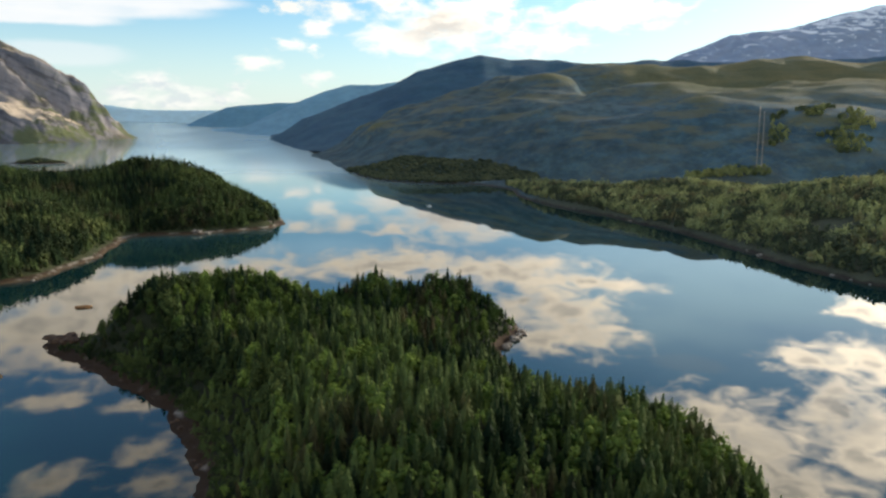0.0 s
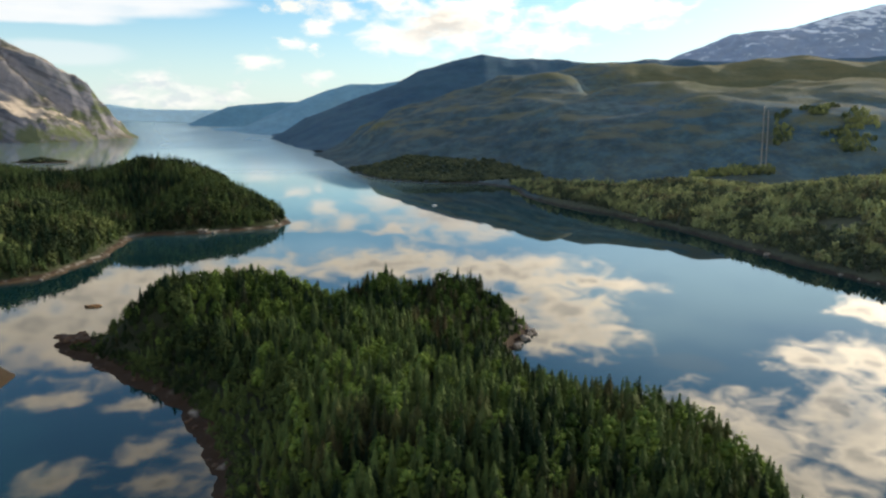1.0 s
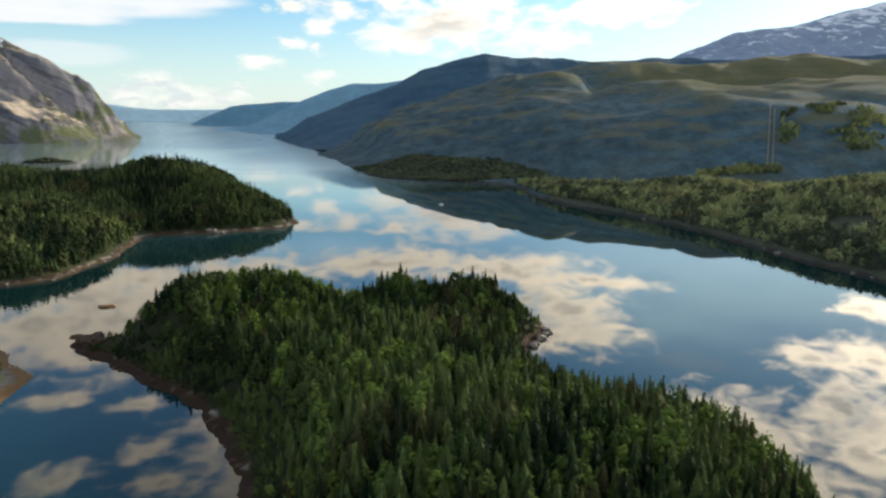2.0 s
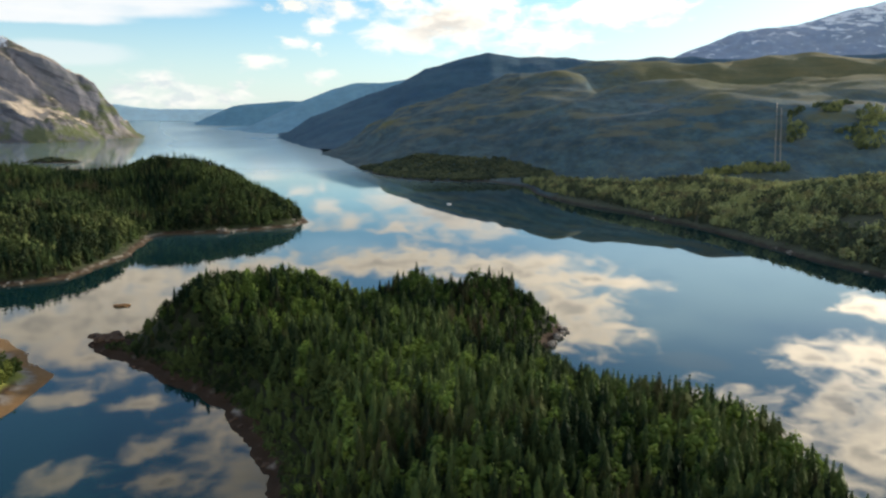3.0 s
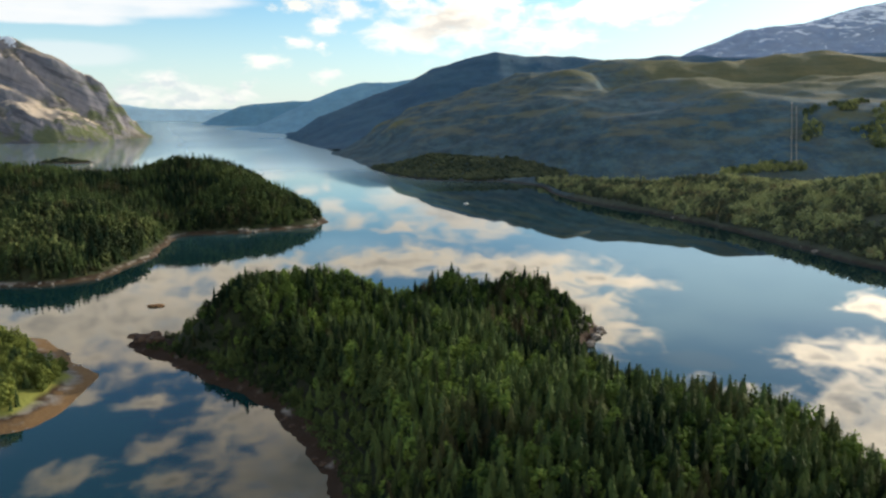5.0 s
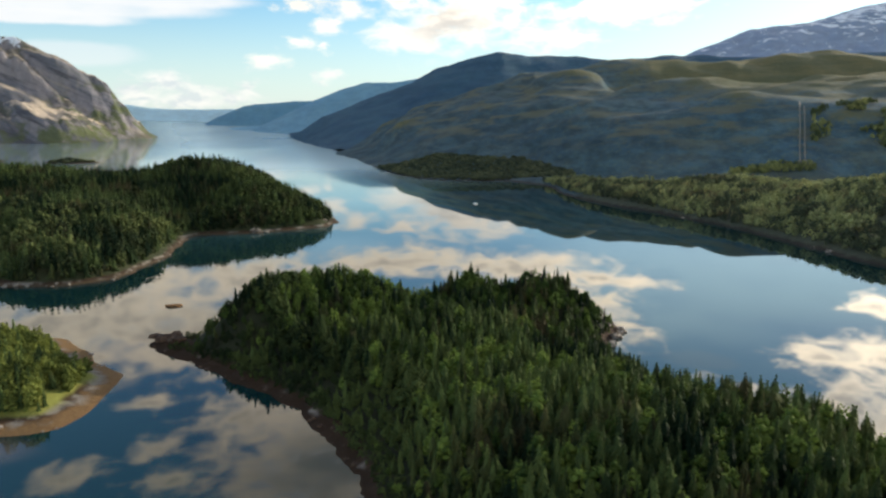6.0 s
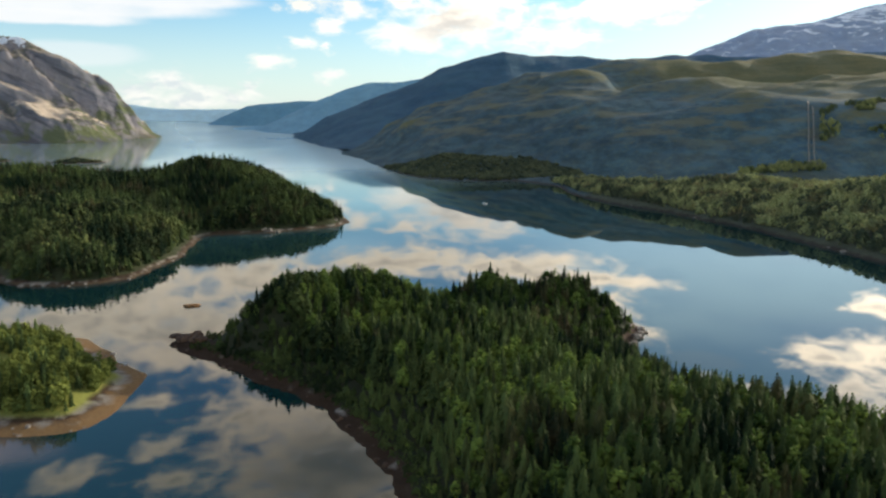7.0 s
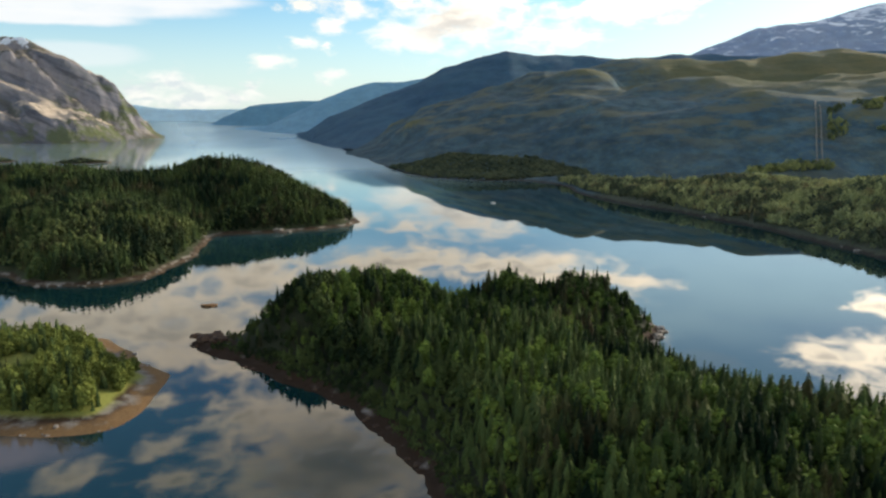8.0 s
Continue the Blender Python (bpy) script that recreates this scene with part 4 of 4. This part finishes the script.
woods("spruce_forest", main[~is_birch & ~single], 9.2, SPRUCES, MAT["spruces"], "dense dark green spruce forest covering the island", RNG, 0.34, edge[~is_birch & ~single])
woods("birch_wood", main[is_birch & ~single], 7.4, BIRCHES, MAT["birches"], "brighter green birches among the spruces", RNG, edge=edge[is_birch & ~single])
first = {}
single &= ~shaded_bank
for p, leafed in zip(main[single], is_birch[single]):
    pick = (bool(leafed), int(RNG.integers(0, 3)))
    place = (*p[:2], p[2] - 0.4)
    size, wide, turn = float((7.4 if leafed else 9.2) * np.clip(RNG.normal(1, 0.28), 0.5, 1.45)), float(RNG.uniform(0.8, 1.25)), float(RNG.uniform(0, 6.28))
    if pick not in first:
        kind, template, mats = ("birch_tree", BIRCHES[pick[1]], (MAT["bark"], MAT["birch"])) if leafed else ("spruce_tree", spruce_template(15, 16, RNG, RNG.uniform(0.16, 0.23)), (MAT["bark"], MAT["spruce"]))
        label = "bright green leafy birch standing in the spruce forest" if leafed else "dark green conical spruce in the dense island forest"
        first[pick] = tree(kind, template, mats, label, "trees of the island forest", place, size, wide, turn)
    else:
        made = copy_thing(first[pick], Matrix())
        made.location, made.rotation_euler, made.scale = place, (0, 0, turn), (size * wide, size * wide, size)

belt = scatter(MAIN, main_height, 1.7, RNG, 1.2, 4.3)
belt = belt[(inside(MAIN, belt[:, 0], belt[:, 1]) < 12) & (belt[:, 0] < 0) & (np.hypot(belt[:, 0] + 185, belt[:, 1] - 314) > 11)]
woods("shrub_belt", belt, 2.2, BIRCHES_MID, MAT["shade_leaves"], "low shrubs darkened in colour for shade between forest and beach", RNG, 0.4)

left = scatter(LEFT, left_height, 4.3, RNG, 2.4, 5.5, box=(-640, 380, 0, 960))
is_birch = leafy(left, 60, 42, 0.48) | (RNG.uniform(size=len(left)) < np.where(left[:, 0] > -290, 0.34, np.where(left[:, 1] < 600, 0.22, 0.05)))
# lower tone paints a cloud's shadow onto these spruces
woods("spruce_forest", left[~is_birch], 10.8, SPRUCES_FAR, MAT["spruces"], "spruce forest on the hilly island, toned down as under cloud shadow", RNG, bright=0.68)
# behind the sunny front, shade is put into darker leaf colour
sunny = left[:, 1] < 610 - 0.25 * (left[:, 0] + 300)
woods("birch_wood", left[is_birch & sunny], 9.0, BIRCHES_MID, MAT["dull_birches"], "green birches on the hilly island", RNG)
woods("alder_wood", left[is_birch & ~sunny], 9.0, BIRCHES_MID, MAT["shade_leaves"], "leafy trees darkened in colour for shade on the hilly island", RNG)

small = scatter(SMALL, small_height, 2.5, RNG, 2.6, 12)
small = small[rough(small[:, 0], small[:, 1], 24, 48, 3) > -0.28]
is_birch = RNG.uniform(size=len(small)) < 0.72
woods("spruce_forest", small[~is_birch], 8.0, SPRUCES, MAT["spruces"], "young spruces on the low grassy island", RNG)
woods("birch_wood", small[is_birch], 6.2, BIRCHES, MAT["young_birches"], "bright leafy birches on the low island", RNG)

shore = scatter(RIGHT, right_height, 4.7, RNG, 2.6, 9, (-230, 400, 800, 1200))
sx, sy, sd = shore[:, 0], shore[:, 1], inside(RIGHT, shore[:, 0], shore[:, 1])
wooded = (sy < 880 + 0.12 * (sx - 200) + 30 * rough(sx, sy, 60, 43, 3)) | ((sd < 55 + 45 * np.clip((1120 - sy) / 60, 0, 1)) & (sy < 1120))
wooded |= (np.abs(sx - 390) < 58) & (np.abs(sy - 948 - 0.1 * (sx - 390)) < 15)
wooded |= (np.hypot(sx - 570, sy - 1055) < 85) & (shore[:, 2] > 60) & (rough(sx, sy, 32, 49, 3) > 0.22)
beside = np.abs((sx - 447) * 0.913 - (sy - 977) * 0.407)
shore = shore[wooded & ((beside > 13) | (sy < 960)) & (rough(sx, sy, 80, 44, 3) > -0.62)]
is_birch = leafy(shore, 50, 45, -0.45)
woods("spruce_forest", shore[~is_birch], 9.5, SPRUCES_FAR, MAT["mixed"], "spruces along the mainland shore", RNG, 0.36)
pale_stand = is_birch & (((np.abs(shore[:, 0] - 390) < 62) & (shore[:, 1] > 922)) | (np.hypot(shore[:, 0] - 570, shore[:, 1] - 1055) < 90))
woods("birch_wood", shore[is_birch & ~pale_stand], 7.8, BIRCHES_MID, MAT["mixed"], "olive green birches along the mainland shore", RNG, 0.36)
woods("birch_wood", shore[pale_stand], 7.8, BIRCHES_MID, MAT["pale_birches"], "bright yellow-green birches at the foot of the slope", RNG, 0.36)


def bush_template(rng):
    """A low rounded birch crown seen from afar, of height 1."""
    v = np.array([p * rng.uniform(0.7, 1.25) * np.array((0.66, 0.66, 0.5)) + (0, 0, 0.45) for p in LUMP[0]])
    return v, np.array(LUMP[1])


PIPE_FOOT, PIPE_WAY, PIPE_LENGTH = np.array((447.0, 977.0)), np.array((0.407, 0.913)), 225.0
BUSHES = [bush_template(RNG) for _ in range(8)]
scrub = scatter(RIGHT, right_height, 5.2, RNG, 1.5, 3, (-230, 1180, 170, 1480))
scrub = scrub[(scrub[:, 1] < np.interp(scrub[:, 0], FOOT_X, FOOT_Y) + 25) & (rough(scrub[:, 0], scrub[:, 1], 40, 51, 3) > -0.85)]
woods("birch_scrub", scrub - (0, 0, 1.6), 5.5, BUSHES, MAT["heathy_scrub"], "low olive birch scrub on the headland", RNG, 0.35)
for cx, cy, rx, ry, height in ISLETS:
    places = scatter(curve([(cx - rx, cy), (cx, cy - ry), (cx + rx, cy), (cx, cy + ry)]), height, 5.5, RNG, 2.0, 3)
    woods("birch_scrub", places, 4.5, BUSHES, MAT["heathy_scrub"], "low green scrub on the fjord islet", RNG, 0.35)

# ---- rocks ----
def boulder_mesh(seed, flat, mat):
    bm = bmesh.new()
    bmesh.ops.create_icosphere(bm, subdivisions=3, radius=1.0)
    for v in bm.verts:
        n = v.co.normalized()
        cut = max(abs(n.x), abs(n.y), abs(n.z)) ** 0.3
        v.co = n * (0.75 / cut + 0.30 * noise.fractal(n * 1.4 + Vector((seed * 7.1, 0, 0)), 1.0, 2.0, 4))
        v.co.z *= flat
    me = bpy.data.meshes.new("boulder")
    bm.to_mesh(me)
    bm.free()
    me.materials.append(mat)
    return me


STONES = [boulder_mesh(i, f, MAT["rock"]) for i, f in enumerate((0.7, 0.55, 0.8, 0.45))]
DARK = [boulder_mesh(i + 20, f, MAT["dark_rock"]) for i, f in enumerate((0.6, 0.5, 0.7, 0.4))]
WEEDY = [boulder_mesh(i + 9, f, MAT["weedy"]) for i, f in enumerate((0.6, 0.5, 0.7, 0.4))]


def boulder(x, y, z, r, label, group, name="boulder", stretch=1.0, pale=STONES):
    ob = new(name, pale[int(RNG.integers(0, 4))])
    ob.location, ob.scale = (x, y, z - 0.05 * r), (r * stretch, r, r)
    ob.rotation_euler = (0, 0, float(RNG.uniform(0, 6.28)) if stretch == 1 else 0.1)
    return tagged(ob, label, "rock", group)


def along(outline, height, a, b, count, lo, hi, reach, label, group, pale=STONES):
    """Boulders strewn along a stretch of shore, between two shares of its outline."""
    for _ in range(count):
        i = int((a + (b - a) * RNG.uniform()) * len(outline)) % len(outline)
        x, y = outline[i] + RNG.normal(size=2) * reach
        z = float(height(np.array([x]), np.array([y]))[0])
        if z > 0.05:
            boulder(float(x), float(y), z, float(lo + (hi - lo) * RNG.uniform() ** 2), label, group, pale=pale)


along(MAIN, main_height, 0.70, 0.76, 26, 1.0, 2.8, 2.2, "pale weathered boulder on the island point", "boulders on the point")
along(MAIN, main_height, -0.03, 0.05, 16, 0.6, 2.2, 4.0, "dark brown boulder on the low spit", "boulders on the spit", DARK)
along(MAIN, main_height, 0.05, 0.28, 60, 0.4, 1.6, 3.0, "brown shore boulder below the spruces", "shore boulders", DARK)
for x, y, r in ((-183, 315, 5.6), (-176, 311, 4.8), (-189, 318, 3.6), (-179, 317, 4.4)):
    boulder(x, y, 2.6, r, "reddish brown rock hump at the end of the spit", "rock humps of the spit", pale=DARK)
along(LEFT, left_height, 0.40, 0.56, 26, 1.2, 3.6, 3.0, "pale rock slab on the wooded shore", "rock slabs on the far island")
along(LEFT, left_height, 0.04, 0.30, 36, 0.8, 2.2, 3.0, "pale boulder on the gravel shore", "boulders on the gravel shore")
along(SMALL, small_height, 0.0, 0.16, 18, 0.5, 1.4, 3.5, "grey beach boulder beside the grass", "beach boulders")
along(SMALL, small_height, 0.40, 0.62, 16, 0.6, 1.8, 2.5, "grey boulder on the low island shore", "beach boulders")
along(RIGHT, right_height, 0.03, 0.42, 50, 1.0, 3.2, 4.0, "pale rock on the mainland shore", "mainland shore rocks")
for x, y, r in ((39, 335, 3.0), (37, 329, 2.4), (34, 323, 3.2), (31, 316, 2.2), (36, 340, 2.6), (29, 311, 2.8), (40, 331, 1.8)):
    boulder(x, y, 0.4, r, "large pale weathered rock on the island point", "boulders on the point")
boulder(-205, 380, 0.35, 2.9, "low brown skerry breaking the calm water", "", "skerry", 2.0, WEEDY)
boulder(303, 1113, 16, 11, "grey bare rock outcrop above the birches", "", "rock_outcrop", 1.6)


# ---- penstock ----
steel, kb, sb, wb = material("weathered_steel", 0.6)
kb.put(sb.inputs["Base Color"], kb.mix(kb.noise(wb, 0.6), (0.17, 0.17, 0.135), (0.27, 0.26, 0.21)))
MAT["steel"] = steel


def beams(name, pairs, thick, mat, parent=None, label=""):
    """Square bars between pairs of points, as one mesh."""
    v, f = [], []
    for a, b in pairs:
        a, b = Vector(a), Vector(b)
        turn = (b - a).to_track_quat("Z", "Y").to_matrix()
        base = len(v)
        for end in (a, b):
            v += [tuple(end + turn @ Vector((sx * thick, sy * thick, 0))) for sx, sy in ((-1, -1), (1, -1), (1, 1), (-1, 1))]
        f += [np.array(q) + base for q in ((0, 1, 2, 3), (7, 6, 5, 4), (0, 4, 5, 1), (1, 5, 6, 2), (2, 6, 7, 3), (3, 7, 4, 0))]
    return part(name, v, f, mat, parent, label)


def tube(name, line, radius, mat, parent, sides=10):
    """A round pipe along a line of points."""
    line = [Vector(p) for p in line]
    v, f = [], []
    for i, p in enumerate(line):
        turn = (line[min(i + 1, len(line) - 1)] - line[max(i - 1, 0)]).to_track_quat("Z", "Y").to_matrix()
        v += [tuple(p + turn @ Vector((radius * math.cos(a), radius * math.sin(a), 0))) for a in np.arange(sides) * 2 * math.pi / sides]
    for i in range(len(line) - 1):
        f += [np.array((i * sides + j, i * sides + (j + 1) % sides, (i + 1) * sides + (j + 1) % sides, (i + 1) * sides + j)) for j in range(sides)]
    f += [np.arange(sides)[::-1], np.arange(sides) + (len(line) - 1) * sides]
    return part(name, v, f, mat, parent, smooth=True)


def penstock():
    """Two pale pipes running straight up the slope from the shore flat, on concrete saddles."""
    base = tagged(new("penstock"), "pair of pale steel pipes running straight up the birch slope", "pipeline")
    for offset, length in ((-3.4, PIPE_LENGTH), (3.2, PIPE_LENGTH - 22)):
        s = np.arange(0, length + 1, 7.5)
        x = PIPE_FOOT[0] + s * PIPE_WAY[0] + offset * PIPE_WAY[1]
        y = PIPE_FOOT[1] + s * PIPE_WAY[1] - offset * PIPE_WAY[0]
        ground = right_height(x, y)
        z = np.convolve(np.pad(ground, 4, mode="edge"), np.ones(9) / 9, "valid") + 2.6
        tube("pipe", zip(x, y, z), 0.8, MAT["steel"], base)
        for i in range(1, len(s), 3):
            low = float(ground[i]) - 1.5
            beams("saddle", [((float(x[i]), float(y[i]), low), (float(x[i]), float(y[i]), max(float(z[i]) - 0.9, low + 1.0)))], 1.6, MAT["rock"], base, "concrete saddle")
    return base


penstock()


# ---- boat ----
paint, kb, sb, wb = material("white_gelcoat", 0.35)
kb.put(sb.inputs["Base Color"], kb.mix(kb.noise(wb, 2.0), (0.72, 0.73, 0.72), (0.82, 0.82, 0.80)))
dark, kd, sd, wd = material("tinted_window", 0.1)
sd.inputs["Base Color"].default_value = (0.02, 0.025, 0.03, 1)


def boat(x, y, turn):
    base = tagged(new("motor_boat"), "small white motor boat lying still on the fjord", "boat")
    base.location, base.rotation_euler, base.scale = (x, y, 0), (0, 0, turn), (0.7, 0.7, 0.7)
    v, f = [], []
    for i in range(9):
        u = i / 8
        half = 1.35 * (1 - u ** 3) ** 0.6 + 0.02
        for sx, z, k in ((-1, 0.95 + 0.35 * u, 1.0), (-0.82, -0.15, 0.82), (0.82, -0.15, 0.82), (1, 0.95 + 0.35 * u, 1.0)):
            v.append((sx * half, -4.2 + 8.6 * u * (1 if k == 1 else 0.96), z))
    for i in range(8):
        for j in range(3):
            a = 4 * i + j
            f.append(np.array((a, a + 1, a + 5, a + 4)))
        f.append(np.array((4 * i + 3, 4 * i, 4 * i + 4, 4 * i + 7)))
    f += [np.array((3, 2, 1, 0)), np.array((32, 33, 34, 35))]
    part("hull", v, f, paint, base)
    house = [(sx * w, yy, zz) for yy, zz, w in ((-1.6, 0.9, 0.95), (1.6, 1.0, 0.9), (0.7, 2.3, 0.75), (-1.5, 2.3, 0.8)) for sx in (-1, 1)]
    part("cabin", house, [np.array(q) for q in ((0, 2, 4, 6), (1, 7, 5, 3), (6, 4, 5, 7), (0, 6, 7, 1))], paint, base)
    part("windscreen", house, [np.array((2, 3, 5, 4))], dark, base, "dark sloping windscreen")
    return base


boat(-16, 854, 1.2)
